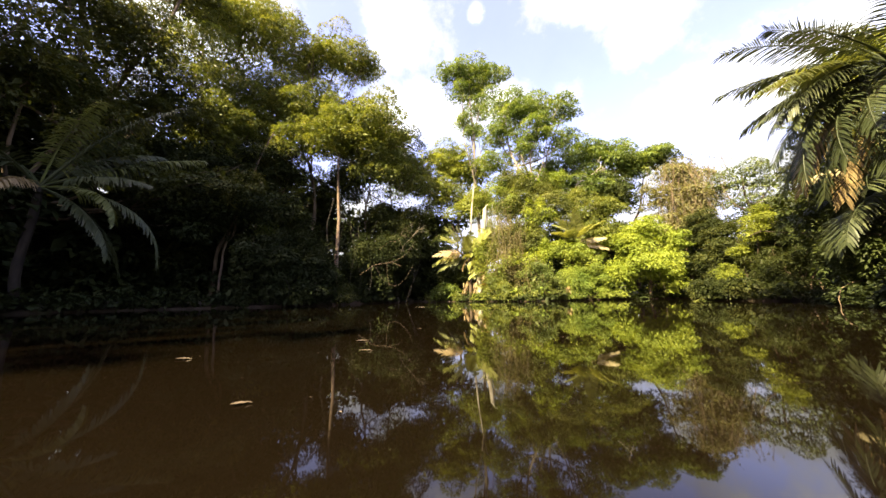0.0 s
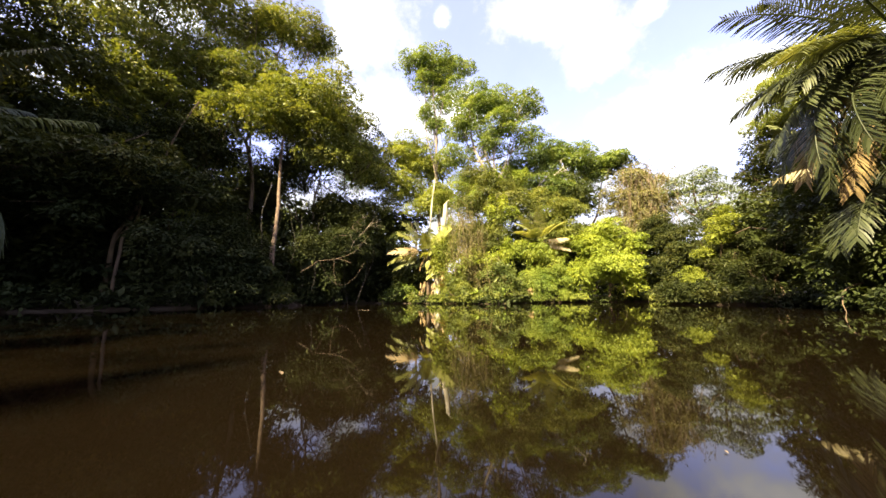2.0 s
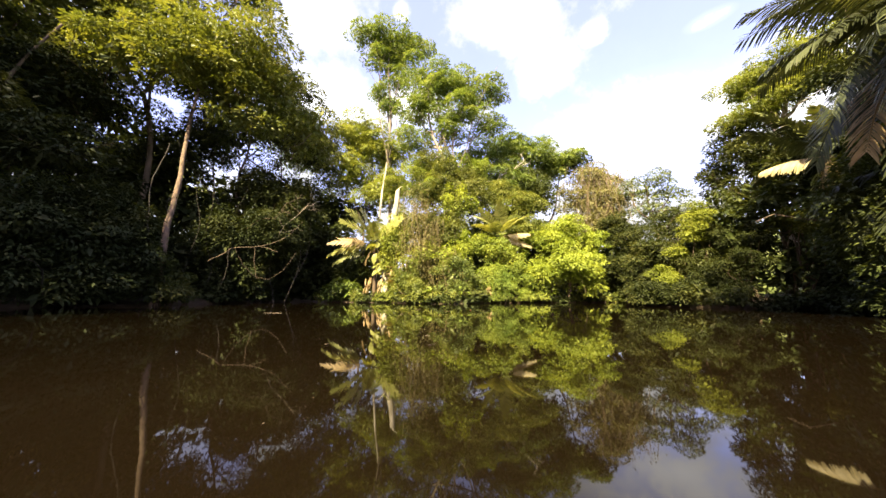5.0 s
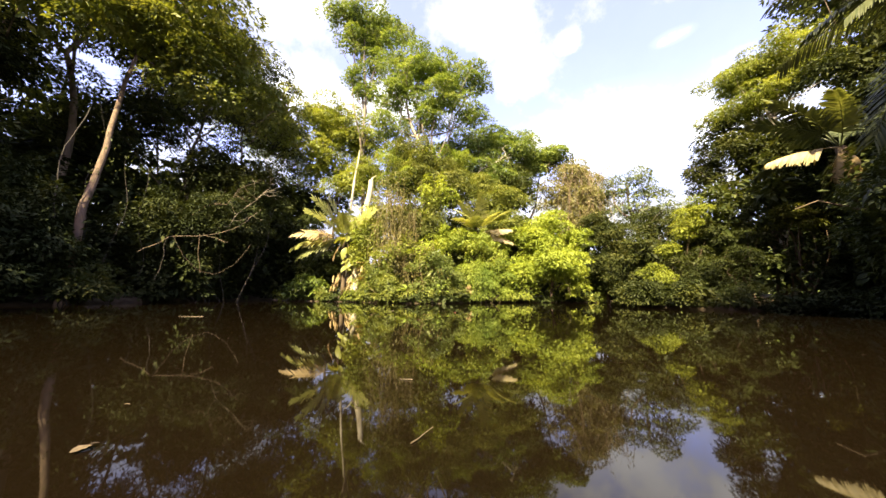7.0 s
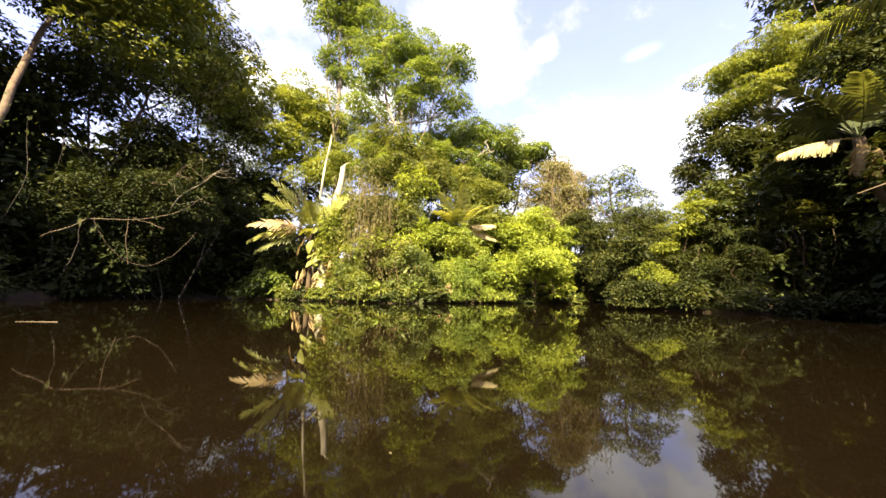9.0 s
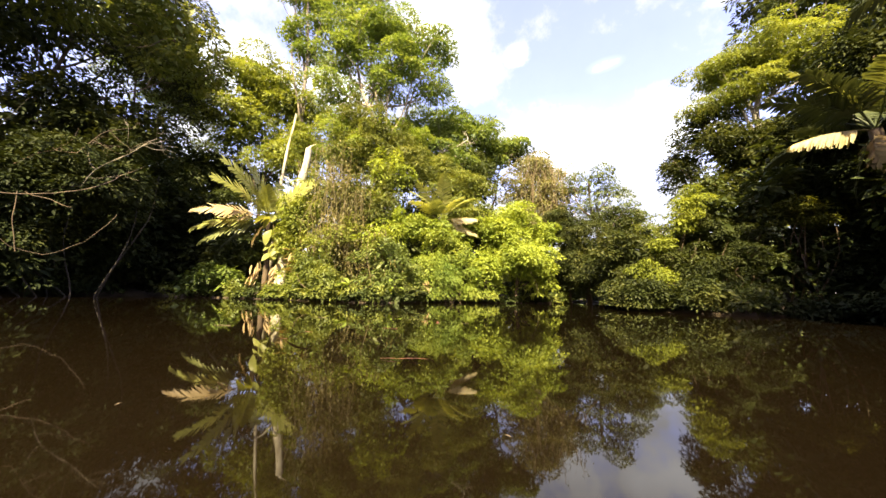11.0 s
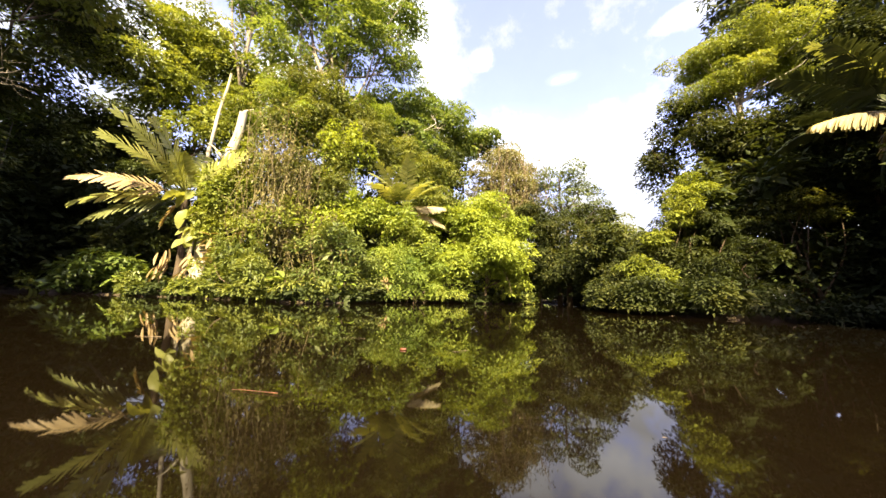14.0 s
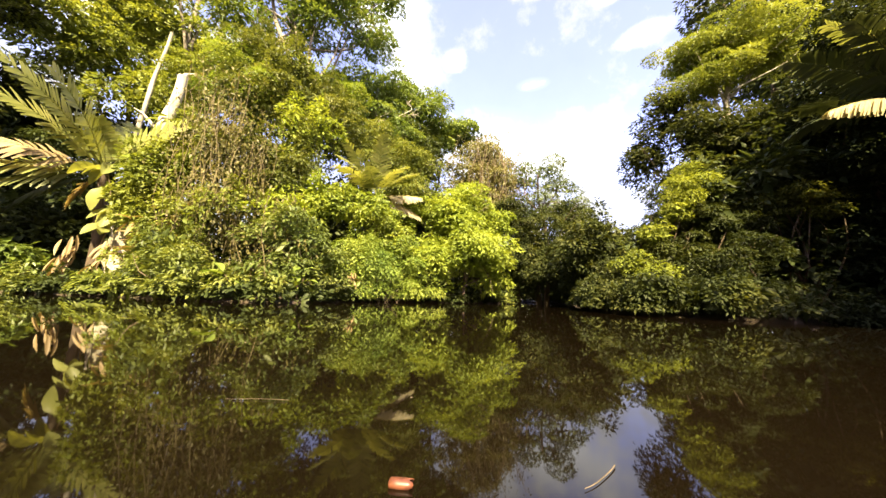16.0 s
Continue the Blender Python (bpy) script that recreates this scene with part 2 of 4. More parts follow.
def tube(points, radii, sides=7):
    """Vertices and quads of a bent, tapered tube."""
    p = np.asarray(points, float)
    t = unit(np.gradient(p, axis=0))
    ref = np.array([0.31, 0.95, 0.05])
    x = unit(np.cross(t, ref))
    y = np.cross(t, x)
    a = np.linspace(0, 2 * np.pi, sides, endpoint=False)
    r = np.asarray(radii)[:, None, None]
    ring = p[:, None] + r * (np.cos(a)[None, :, None] * x[:, None] + np.sin(a)[None, :, None] * y[:, None])
    k = len(p)
    i, j = np.meshgrid(np.arange(k - 1), np.arange(sides), indexing="ij")
    q = np.stack([i * sides + j, i * sides + (j + 1) % sides, (i + 1) * sides + (j + 1) % sides, (i + 1) * sides + j], -1).reshape(-1, 4)
    return ring.reshape(-1, 3), q


def tubes(name, list_of, material, sides=7):
    vs, fs, n = [], [], 0
    for pts, rad in list_of:
        v, f = tube(pts, rad, sides)
        vs.append(v); fs.append(f + n); n += len(v)
    return smooth(quick(name, np.concatenate(vs), np.concatenate(fs), material))


def bend(a, b, n, rng, wander=0.1, sag=0.0):
    """A wandering line from a to b."""
    a, b = np.asarray(a, float), np.asarray(b, float)
    s = np.linspace(0, 1, n)[:, None]
    p = a + (b - a) * s
    span = np.linalg.norm(b - a)
    for k in (1, 2, 3):
        p += np.sin(np.pi * k * s) * rng.normal(0, wander * span / k ** 1.5, (1, 3))
    p[:, 2] -= (np.sin(np.pi * s) * sag * span)[:, 0]
    return p


# -- plants --
SEED = [11]


def next_rng():
    SEED[0] += 1
    return np.random.default_rng(SEED[0])


def lobe_leaves(lobes, leaf, dens, rng, tuft=1.4, hang=0.0, core=2.0):
    """Stalks, ways, faces and sizes of the leaves of a crown made of lobes (x, y, z, half width, half height): each
    lobe carries leafy clumps, every clump a flattened dome of leaves that shed the rain outwards and down, with
    loose sprays round the rim and a core of larger old leaves. hang: the share of clumps that trail down like creepers."""
    A, D, F, S = [], [], [], []
    for x, y, z, r, h in lobes:
        area = 4 * np.pi * ((r * r) ** 1.6 / 3 + 2 * (r * h) ** 1.6 / 3) ** (1 / 1.6)
        clump = 0.27 * tuft * r ** 0.8 + 0.3 * leaf
        m = max(6, int(dens * 0.95 * area / (np.pi * clump * clump)))
        d = unit(rng.normal(size=(m, 3)) + [0, 0, 0.30])
        rad = rng.uniform(0.5, 0.98, (m, 1)) * (1 + 0.16 * np.sin(3.1 * d[:, :1] * r + x) * np.cos(2.7 * d[:, 1:2] * r + y))
        c = np.array([x, y, z]) + d * rad * [r, r, h]
        big = clump * rng.uniform(0.6, 1.35, m)
        per = np.clip(0.78 * 2 * np.pi * big * big / (0.30 * leaf * leaf), 6, 520).astype(int)
        who = np.repeat(np.arange(m), per)
        n = len(who)
        e = unit(rng.normal(size=(n, 3)) + [0, 0, 0.55] + 0.35 * d[who])
        shell = np.where(rng.random(n) < 0.88, rng.uniform(0.82, 1.04, n), rng.uniform(0.9, 1.35, n))
        trail = (rng.random(m) < hang)[:, None]
        squash = np.where(trail, [0.5, 0.5, 1.0], 1.0) * np.stack([np.ones(m), np.ones(m), np.where(trail[:, 0], rng.uniform(1.1, 2.0, m), rng.uniform(0.30, 0.52, m))], -1)
        off = e * squash[who] * (big[who] * shell)[:, None]
        off[:, 2] -= 0.22 * (off[:, 0] ** 2 + off[:, 1] ** 2) / big[who]
        A.append(c[who] + off)
        D.append(e * [1, 1, 0.25] * 0.9 + [0, 0, -0.30] + rng.normal(0, 0.30, (n, 3)))
        F.append(e * [0.8, 0.8, 1.1] + [0, 0, 0.35] + rng.normal(0, 0.20, (n, 3)))
        S.append(leaf * rng.uniform(0.6, 1.2, n))
        k = int(dens * core * area / (leaf * 2.2) ** 2)
        d = unit(rng.normal(size=(k, 3)))
        A.append(np.array([x, y, z]) + d * rng.uniform(0.1, 0.62, (k, 1)) * [r, r, h])
        D.append(d + rng.normal(0, 0.6, (k, 3)) + [0, 0, -0.3])
        F.append(d * 0.8 + [0, 0, 0.6] + rng.normal(0, 0.5, (k, 3)))
        S.append(leaf * rng.uniform(1.6, 2.4, k))
    return np.concatenate(A), np.concatenate(D), np.concatenate(F), np.concatenate(S)


def broadleaf(name, label, base, r, lobes, leaf, material, bark=None, dens=1.0, slim=0.42, stem=None, tuft=1.4, hang=0.0, core=2.0):
    """A tree or shrub: trunk, limbs that reach into every lobe of the crown, and the crown's leaves."""
    rng = next_rng()
    bark = bark or BARK_BROWN
    thing = new(name)
    z0 = ground_height(base[0], base[1]) - 0.15
    thing.location = (base[0], base[1], z0)
    o = np.array([base[0], base[1], z0])
    low = name == "shrub"
    tagged(thing, label, "shrub" if low else "tree")
    A, D, F, size = lobe_leaves(lobes, leaf, dens, rng, tuft, hang, core)
    keep = A[:, 2] > 0.12 + 0.6 * size
    A, D, F, size = A[keep], D[keep], F[keep], size[keep]
    part("crown", leaf_mesh("crown", A - o, D, F, size, size * slim, material), thing)
    P = np.array([l[:3] for l in lobes], float)
    top = P[np.argmax(P[:, 2])] if not stem else P[np.argmin(np.linalg.norm(P - np.array(stem[-1]), axis=1))]
    if low:
        sticks = []
        for l in lobes:
            for k in range(3):
                g = o + [*rng.normal(0, 0.25, 2), 0]
                e = np.array(l[:3]) + rng.normal(0, 0.4, 3) * l[3]
                sticks.append((bend(g, e, 8, rng, 0.08) - o, np.linspace(r * 0.5, r * 0.12, 8)))
        for k in range(0, len(sticks), 3):
            part("stem", tubes("stem", sticks[k:k + 3], bark, 5), thing)
        return thing
    mid = P.mean(0)
    fork = np.array([mid[0] * 0.6 + base[0] * 0.4, mid[1] * 0.6 + base[1] * 0.4, z0 + (P[:, 2].min() - z0) * 0.75])
    if stem:
        fork = np.array(stem[-1], float)
        knots = [o] + [np.array(q, float) for q in stem]
        lower = np.concatenate([bend(p, q, 5, rng, 0.012)[:-1] for p, q in zip(knots, knots[1:])] + [fork[None]])
        stem = np.concatenate([lower, bend(fork, top, 8, rng, 0.04)[1:]])
    else:
        stem = np.concatenate([bend(o, fork, 9, rng, 0.025), bend(fork, top, 8, rng, 0.04)[1:]])
    rad = np.linspace(r, r * 0.25, len(stem))
    rad[0] *= 1.35
    part("trunk", tubes("trunk", [(stem - o, rad)], bark, 10), thing)
    for l in lobes:
        s = stem[len(stem) - 9 + int(rng.integers(0, 5))]
        e = np.array(l[:3])
        if np.linalg.norm(e - top) < 0.1:
            continue
        b = bend(s, e, 8, rng, 0.06, 0.05)
        limb = [(b - o, np.linspace(r * 0.42, r * 0.12, 8))]
        for k in range(4):
            q = b[int(rng.integers(3, 8))]
            e2 = e + rng.normal(0, 0.55, 3) * [l[3], l[3], l[4]]
            limb.append((bend(q, e2, 6, rng, 0.08) - o, np.linspace(r * 0.16, r * 0.04, 6)))
        part("limb", tubes("limb", limb, bark, 5), thing)
    return thing


def frond_mesh(length, leaflet, pairs, width, arch, droop, rng, material, ragged=0.15, start=0.22, tip=0.1):
    """One feather leaf that starts along +x and arches down; leaflets hang from both sides of its midrib."""
    s = np.linspace(0, 1, 16)
    ang = arch[0] + (arch[1] - arch[0]) * s ** 1.3
    step = length / 15
    pts = np.zeros((16, 3))
    for k in range(1, 16):
        pts[k] = pts[k - 1] + step * np.array([math.cos(ang[k]), 0.03 * math.sin(k * 0.7), math.sin(ang[k])])
    v, f = tube(pts, np.linspace(0.05, 0.008, 16) * length / 4.5, 5)
    V, Fq, n = [v], [f], len(v)
    for side in (-1, 1):
        for k in range(pairs):
            u = start + (1 - start) * (k + 0.5) / pairs
            if rng.random() < ragged * 0.5:
                continue
            i = min(int(u * 15), 14)
            a = pts[i] + (pts[i + 1] - pts[i]) * (u * 15 - i)
            t = unit(pts[i + 1] - pts[i])
            nrm = np.cross(t, [0, 1.0, 0])
            nrm = nrm if nrm[2] > 0 else -nrm
            ll = leaflet * (0.35 + 0.65 * math.sin(math.pi * min(1, 0.18 + 0.80 * u) ** 0.9)) * rng.uniform(1 - ragged, 1.05)
            d = unit(t * (0.45 + 0.5 * u) + np.array([0, side, 0]) * 0.95 + nrm * rng.uniform(0.0, 0.25))
            w = width * rng.uniform(0.75, 1.1)
            q = [a]
            for j in range(3):
                d = unit(d + np.array([0, 0, -droop * rng.uniform(0.6 - ragged, 1.3 + 2 * ragged)]))
                q.append(q[-1] + d * ll / 3)
            wd = unit(t - d * np.dot(t, d)) * w * 0.5
            rows = [q[0] - wd * 0.5, q[0] + wd * 0.5, q[1] - wd, q[1] + wd, q[2] - wd * 0.85, q[2] + wd * 0.85, q[3] - wd * tip, q[3] + wd * tip]
            V.append(np.array(rows))
            Fq.append(np.array([[0, 1, 3, 2], [2, 3, 5, 4], [4, 5, 7, 6]]) + n)
            n += 8
    return quick("frond", np.concatenate(V), np.concatenate(Fq), material)


def palm(label, base, crown, fronds, length, leaflet, width, trunk_r=0.16, material=None, pairs=34, droop=0.16, bark=None, tip=0.1, ragged=0.15):
    """A palm: trunk from base to crown, and fronds given as (azimuth, rise, drop, scale, material or None)."""
    rng = next_rng()
    thing = new("palm")
    z0 = ground_height(base[0], base[1]) - 0.15
    o = np.array([base[0], base[1], z0])
    thing.location = o
    tagged(thing, label, "palm")
    stem = bend(o, crown, 9, rng, 0.02)
    part("trunk", tubes("trunk", [(stem - o, np.linspace(trunk_r * 1.15, trunk_r * 0.85, 9))], bark or BARK_BROWN, 9), thing)
    for az, rise, drop, scale, mat, *hang in fronds:
        me = frond_mesh(length * scale, leaflet * (0.6 + 0.4 * scale), pairs, width, (radians(rise), radians(drop)), hang[0] if hang else droop, rng, mat or material, tip=tip, ragged=ragged)
        ob = part("frond", me, thing, "dry pale frond" if mat in (PALM_DRY, PALM_PALE) else "")
        ob.matrix_local = Matrix.Translation(Vector(np.array(crown) - o)) @ Matrix.Rotation(radians(az), 4, "Z") @ Matrix.Rotation(radians(hang[1] if len(hang) > 1 else rng.uniform(-25, 25)), 4, "X")
    return thing


# -- ground and water --
LEFT_SHORE = [(-28, -400), (-28, -30), (-28, 0), (-27, 12.5), (-21, 18.6), (-14, 23), (-9.3, 25.6), (-8.3, 29), (-6.8, 33), (-5.5, 38), (-3.5, 40.5), (-2.2, 38), (-1.1, 35), (1.2, 33.2), (3.8, 29.4),
              (5.6, 26), (7, 24.7), (9.5, 25.8), (12.5, 27.6), (15, 26.8), (18.5, 26.2), (22.6, 26.2), (25, 28), (32, 33), (60, 52), (600, 300), (600, 900), (-900, 900), (-900, -400)]
RIGHT_SHORE = [(9, -400), (9, -30), (9.3, 0), (10, 7), (12.3, 8.6), (15, 10.3), (17.4, 12.4), (15.6, 13.5), (14.3, 14.8), (14.6, 17.6), (17.5, 19.6), (24, 22.6), (30, 26.4), (33, 30.5), (34, 35), (60, 56), (600, 320), (900, -400)]


def inside(poly, X, Y):
    hit = np.zeros(X.shape, bool)
    for (x0, y0), (x1, y1) in zip(poly, poly[1:] + poly[:1]):
        cross = ((y0 > Y) != (y1 > Y)) & (X < (x1 - x0) * (Y - y0) / ((y1 - y0) or 1e-9) + x0)
        hit ^= cross
    return hit


def shore_distance(poly, X, Y):
    best = np.full(X.shape, 1e9)
    for (x0, y0), (x1, y1) in zip(poly, poly[1:] + poly[:1]):
        dx, dy = x1 - x0, y1 - y0
        s = np.clip(((X - x0) * dx + (Y - y0) * dy) / (dx * dx + dy * dy), 0, 1)
        best = np.minimum(best, np.hypot(X - x0 - s * dx, Y - y0 - s * dy))
    return best


def ground_heights(X, Y):
    d = np.minimum(shore_distance(LEFT_SHORE, X, Y), shore_distance(RIGHT_SHORE, X, Y))
    land = inside(LEFT_SHORE, X, Y) | inside(RIGHT_SHORE, X, Y)
    return np.where(land, 0.03 + 0.55 * (1 - np.exp(-d / 3.0)) + 0.02 * np.minimum(d, 40) + 0.06 * np.sin(X * 1.7) * np.cos(Y * 1.3), -0.02 - 1.8 * (1 - np.exp(-d / 2.0)))


def ground_height(x, y):
    return float(ground_heights(np.array([float(x)]), np.array([float(y)]))[0])


def build_ground():
    s = np.linspace(-1, 1, 151)
    far = np.sign(s) * (np.abs(s) * 55 + np.maximum(0, np.abs(s) - 0.8) ** 3 * 1.1e5)
    X, Y = np.meshgrid(far + 4, far + 20, indexing="ij")
    Z = ground_heights(X, Y)
    n = len(s)
    i, j = np.meshgrid(np.arange(n - 1), np.arange(n - 1), indexing="ij")
    f = np.stack([i * n + j, (i + 1) * n + j, (i + 1) * n + j + 1, i * n + j + 1], -1).reshape(-1, 4)
    ob = new("ground", smooth(quick("ground", np.stack([X, Y, Z], -1).reshape(-1, 3), f, SOIL)))
    tagged(ob, "dark muddy river bank and forest floor", "ground", kind="structure")
    w = new("water", quick("water", [(-890, -390, 0), (890, -390, 0), (890, 890, 0), (-890, 890, 0)], [(0, 1, 2, 3)], WATER))
    tagged(w, "still dark brown river water mirroring the forest", "water", kind="structure")


build_ground()

# -- trees and shrubs --
broadleaf("tall_tree", "slender emergent tree with pale trunk and open sunlit crown", (4.9, 43.1), 0.28, [(4.7, 43.1, 34.7, 3.7, 2.4), (1.7, 43.0, 34.6, 2.4, 1.4), (7.6, 43.0, 33.9, 3.1, 1.9), (3.5, 43.2, 31.3, 2.4, 1.7), (6.0, 43.0, 29.5, 2.1, 1.6), (3.6, 43.2, 27.0, 1.4, 1.2), (5.1, 43.1, 25.1, 1.5, 1.4)], 0.32, LEAF_TALL, bark=BARK_GREY, dens=1.0, core=1.0)
broadleaf("tall_tree", "tall tree with pale trunk and spreading layered crown", (9.6, 33.3), 0.25, [(7.5, 34.3, 23.6, 2.7, 1.7), (10.3, 32.8, 22.3, 2.5, 1.4), (12.7, 31.5, 21.2, 2.0, 1.3), (13.9, 30.7, 20.1, 1.2, 1.0), (8.6, 33.7, 20.7, 2.7, 1.6), (6.9, 34.7, 19.4, 2.1, 1.6), (11.2, 32.2, 18.9, 2.4, 1.5), (13.3, 31.7, 17.4, 2.0, 1.5), (9.5, 33.6, 17.3, 2.4, 1.6), (6.5, 35.0, 16.5, 2.0, 1.6)], 0.26, LEAF_TALL, bark=BARK_GREY, dens=.85, core=1.0)
broadleaf("broadleaf_tree", "round-crowned sunlit tree behind the point", (2.3, 45.1), 0.2, [(0.9, 46.2, 21.4, 4.4, 2.7), (4.6, 45.1, 19.3, 3.5, 2.8), (-0.1, 45.2, 16.2, 3.7, 2.7), (3.8, 44.0, 13.9, 3.7, 3.0)], 0.34, LEAF_YELLOW, dens=1.1)
broadleaf("broadleaf_tree", "spreading tree with bare grey limbs behind the point", (17.9, 35.7), 0.2, [(17.1, 36.5, 17.6, 3.5, 2.2), (20.0, 34.7, 16.6, 2.8, 1.9), (13.8, 36.9, 14.8, 3.1, 2.5), (17.6, 35.0, 13.4, 3.7, 2.4), (22.9, 35.0, 15.6, 2.5, 1.4), (25.5, 34.2, 16.7, 1.8, 0.9)], 0.3, LEAF_TALL)
broadleaf("broadleaf_tree", "flat-topped dark green tree beyond the point", (21.9, 34.9), 0.2, [(25.0, 35.6, 16.5, 3.0, 1.4), (20.5, 34.6, 11.7, 3.4, 2.8)], 0.36, LEAF_DARK)
broadleaf("broadleaf_tree", "tree draped in dry brown creepers", (24.7, 30.9), 0.2, [(25.4, 31.5, 13.1, 2.7, 1.4), (23.8, 31.9, 10.7, 2.1, 2.0), (25.7, 29.7, 10.0, 2.0, 2.0), (24.3, 30.6, 7.4, 2.5, 2.2)], 0.26, LEAF_DRY, dens=.8)
broadleaf("broadleaf_tree", "distant tree with small spreading hazy crown", (28.0, 26.8), 0.25, [(27.8, 27.2, 11.0, 2.6, 1.1), (28.7, 25.8, 9.6, 1.8, 0.9), (27.0, 28.1, 10.0, 1.9, 1.0), (28.9, 25.6, 7.9, 1.8, 0.9), (27.6, 26.8, 8.6, 1.7, 0.9)], 0.24, LEAF_FAR, dens=.55, core=0.5)
broadleaf("broadleaf_tree", "distant dark tree at the mouth of the side channel", (24.0, 25.3), 0.22, [(26.4, 24.5, 6.3, 1.9, 1.4), (23.6, 26.0, 4.9, 2.1, 1.9), (23.1, 24.3, 2.9, 2.2, 2.0), (23.6, 27.1, 6.6, 1.5, 1.5)], 0.2, LEAF_SHADE)
broadleaf("broadleaf_tree", "tree at the back of the side channel", (29.8, 24.8), 0.22, [(30.5, 23.8, 5.3, 2.1, 1.9), (28.1, 25.5, 3.3, 2.1, 1.9), (31.4, 25.5, 7.2, 1.8, 1.3)], 0.22, LEAF_MID)
broadleaf("creeper_covered_tree", "short tree smothered by leafy creepers on the point", (8.7, 31.7), 0.18, [(7.3, 32.3, 9.8, 2.2, 1.8), (9.5, 31.6, 10.7, 2.7, 1.9), (6.9, 31.3, 6.0, 1.9, 1.9), (8.7, 30.8, 6.3, 2.3, 2.1), (11.3, 30.9, 8.9, 1.9, 1.9), (8.0, 33.6, 13.2, 2.4, 1.4)], 0.2, LEAF_VINE, dens=.95, hang=0.45)
broadleaf("creeper_covered_tree", "sunlit small tree hung with creepers behind a palm", (4.6, 33.9), 0.15, [(3.9, 31.9, 3.3, 0.7, 1.0), (3.9, 31.9, 4.7, 0.6, 0.8), (5.2, 37.1, 12.4, 1.7, 1.9), (4.4, 32.0, 5.0, 1.2, 1.1), (4.0, 31.8, 3.4, 0.7, 0.9), (5.2, 32.3, 7.0, 0.9, 1.4)], 0.2, LEAF_YELLOW, hang=0.45)
broadleaf("leafy_tree", "rounded bright green tree on the point", (12.3, 29.4), 0.15, [(12.1, 27.4, 4.3, 1.0, 1.1), (11.2, 28.6, 4.6, 1.2, 1.1), (13.9, 29.3, 4.6, 1.4, 1.2), (12.9, 27.0, 3.2, 0.8, 0.8)], 0.25, LEAF_VIVID, dens=1.1, slim=.46)
broadleaf("leafy_tree", "broad green tree behind the bank shrubs of the point", (14.7, 31.4), 0.15, [(14.6, 30.9, 8.4, 2.1, 1.7), (16.6, 30.7, 8.9, 1.8, 1.8), (14.3, 32.2, 10.6, 2.0, 1.6), (12.7, 34.1, 12.8, 1.8, 1.6), (15.1, 29.3, 6.1, 2.0, 1.6)], 0.22, LEAF_MID)
broadleaf("leafy_tree", "bright yellow-green tree at the end of the point", (17.5, 26.5), 0.15, [(16.9, 27.2, 4.8, 2.1, 1.6), (17.5, 25.8, 2.8, 2.0, 1.8), (15.7, 26.9, 2.4, 1.8, 1.6), (18.5, 25.4, 1.4, 1.3, 1.3), (18.1, 27.4, 6.2, 1.8, 1.0), (19.8, 26.2, 4.7, 1.2, 1.4)], 0.23, LEAF_LIME, dens=1.0, slim=.46)
broadleaf("leafy_tree", "shaded dark green tree beside the side channel", (23.5, 26.5), 0.16, [(23.5, 26.3, 3.9, 1.3, 1.7), (23.4, 25.6, 1.9, 1.4, 1.6), (23.6, 27.9, 6.1, 1.3, 1.5)], 0.18, LEAF_DARK)
broadleaf("creeper_mound", "mound of yellow-green creepers in full sun", (5.7, 30.1), 0.1, [(5.6, 29.8, 3.2, 1.3, 1.1), (6.6, 29.3, 4.2, 0.9, 0.7), (5.1, 31.6, 5.7, 1.1, 1.0)], 0.17, LEAF_YELLOW, dens=.7, hang=0.45)
broadleaf("creeper_mound", "mound of bright creepers climbing a hidden tree", (9.4, 30.4), 0.1, [(9.4, 30.1, 8.1, 1.5, 1.2), (9.9, 28.8, 4.7, 1.3, 1.1), (8.1, 28.4, 3.4, 1.0, 0.8), (9.7, 32.6, 12.9, 1.6, 1.2)], 0.24, LEAF_LIME, dens=.8, hang=0.45)
broadleaf("creeper_mound", "mound of sunlit creepers high on the point", (8.5, 32.7), 0.1, [(6.8, 33.4, 12.4, 1.7, 1.2), (6.3, 33.0, 10.4, 1.1, 1.0), (8.0, 31.6, 9.9, 1.5, 1.1), (12.4, 32.6, 13.0, 1.5, 1.2)], 0.15, LEAF_BRIGHT, dens=.8, hang=0.45)
# the sunlit top and rim are separate lobes in a brighter leaf colour
broadleaf("shrub", "yellow top and rim of the shrub at the river's edge, coloured as sunlit", (17.3, 17.0), 0.06, [(17.1, 16.2, 4.4, 0.65, 0.5), (16.9, 16.4, 3.6, 0.6, 0.5), (16.1, 17.6, 1.7, 0.55, 0.4), (16.6, 17.0, 2.7, 0.55, 0.4), (15.7, 16.9, 1.3, 0.5, 0.4)], 0.115, LEAF_SUN_GOLD, dens=1.0)
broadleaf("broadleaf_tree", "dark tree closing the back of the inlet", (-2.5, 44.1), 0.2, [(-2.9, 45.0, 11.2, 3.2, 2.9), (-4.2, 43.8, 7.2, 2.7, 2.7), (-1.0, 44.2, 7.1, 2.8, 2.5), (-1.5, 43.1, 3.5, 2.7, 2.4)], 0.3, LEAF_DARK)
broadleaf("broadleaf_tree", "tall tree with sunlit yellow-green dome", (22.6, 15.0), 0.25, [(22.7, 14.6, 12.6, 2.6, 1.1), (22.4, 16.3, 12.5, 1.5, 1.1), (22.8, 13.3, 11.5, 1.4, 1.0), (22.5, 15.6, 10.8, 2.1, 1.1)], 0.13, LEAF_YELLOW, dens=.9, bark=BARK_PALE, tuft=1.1)
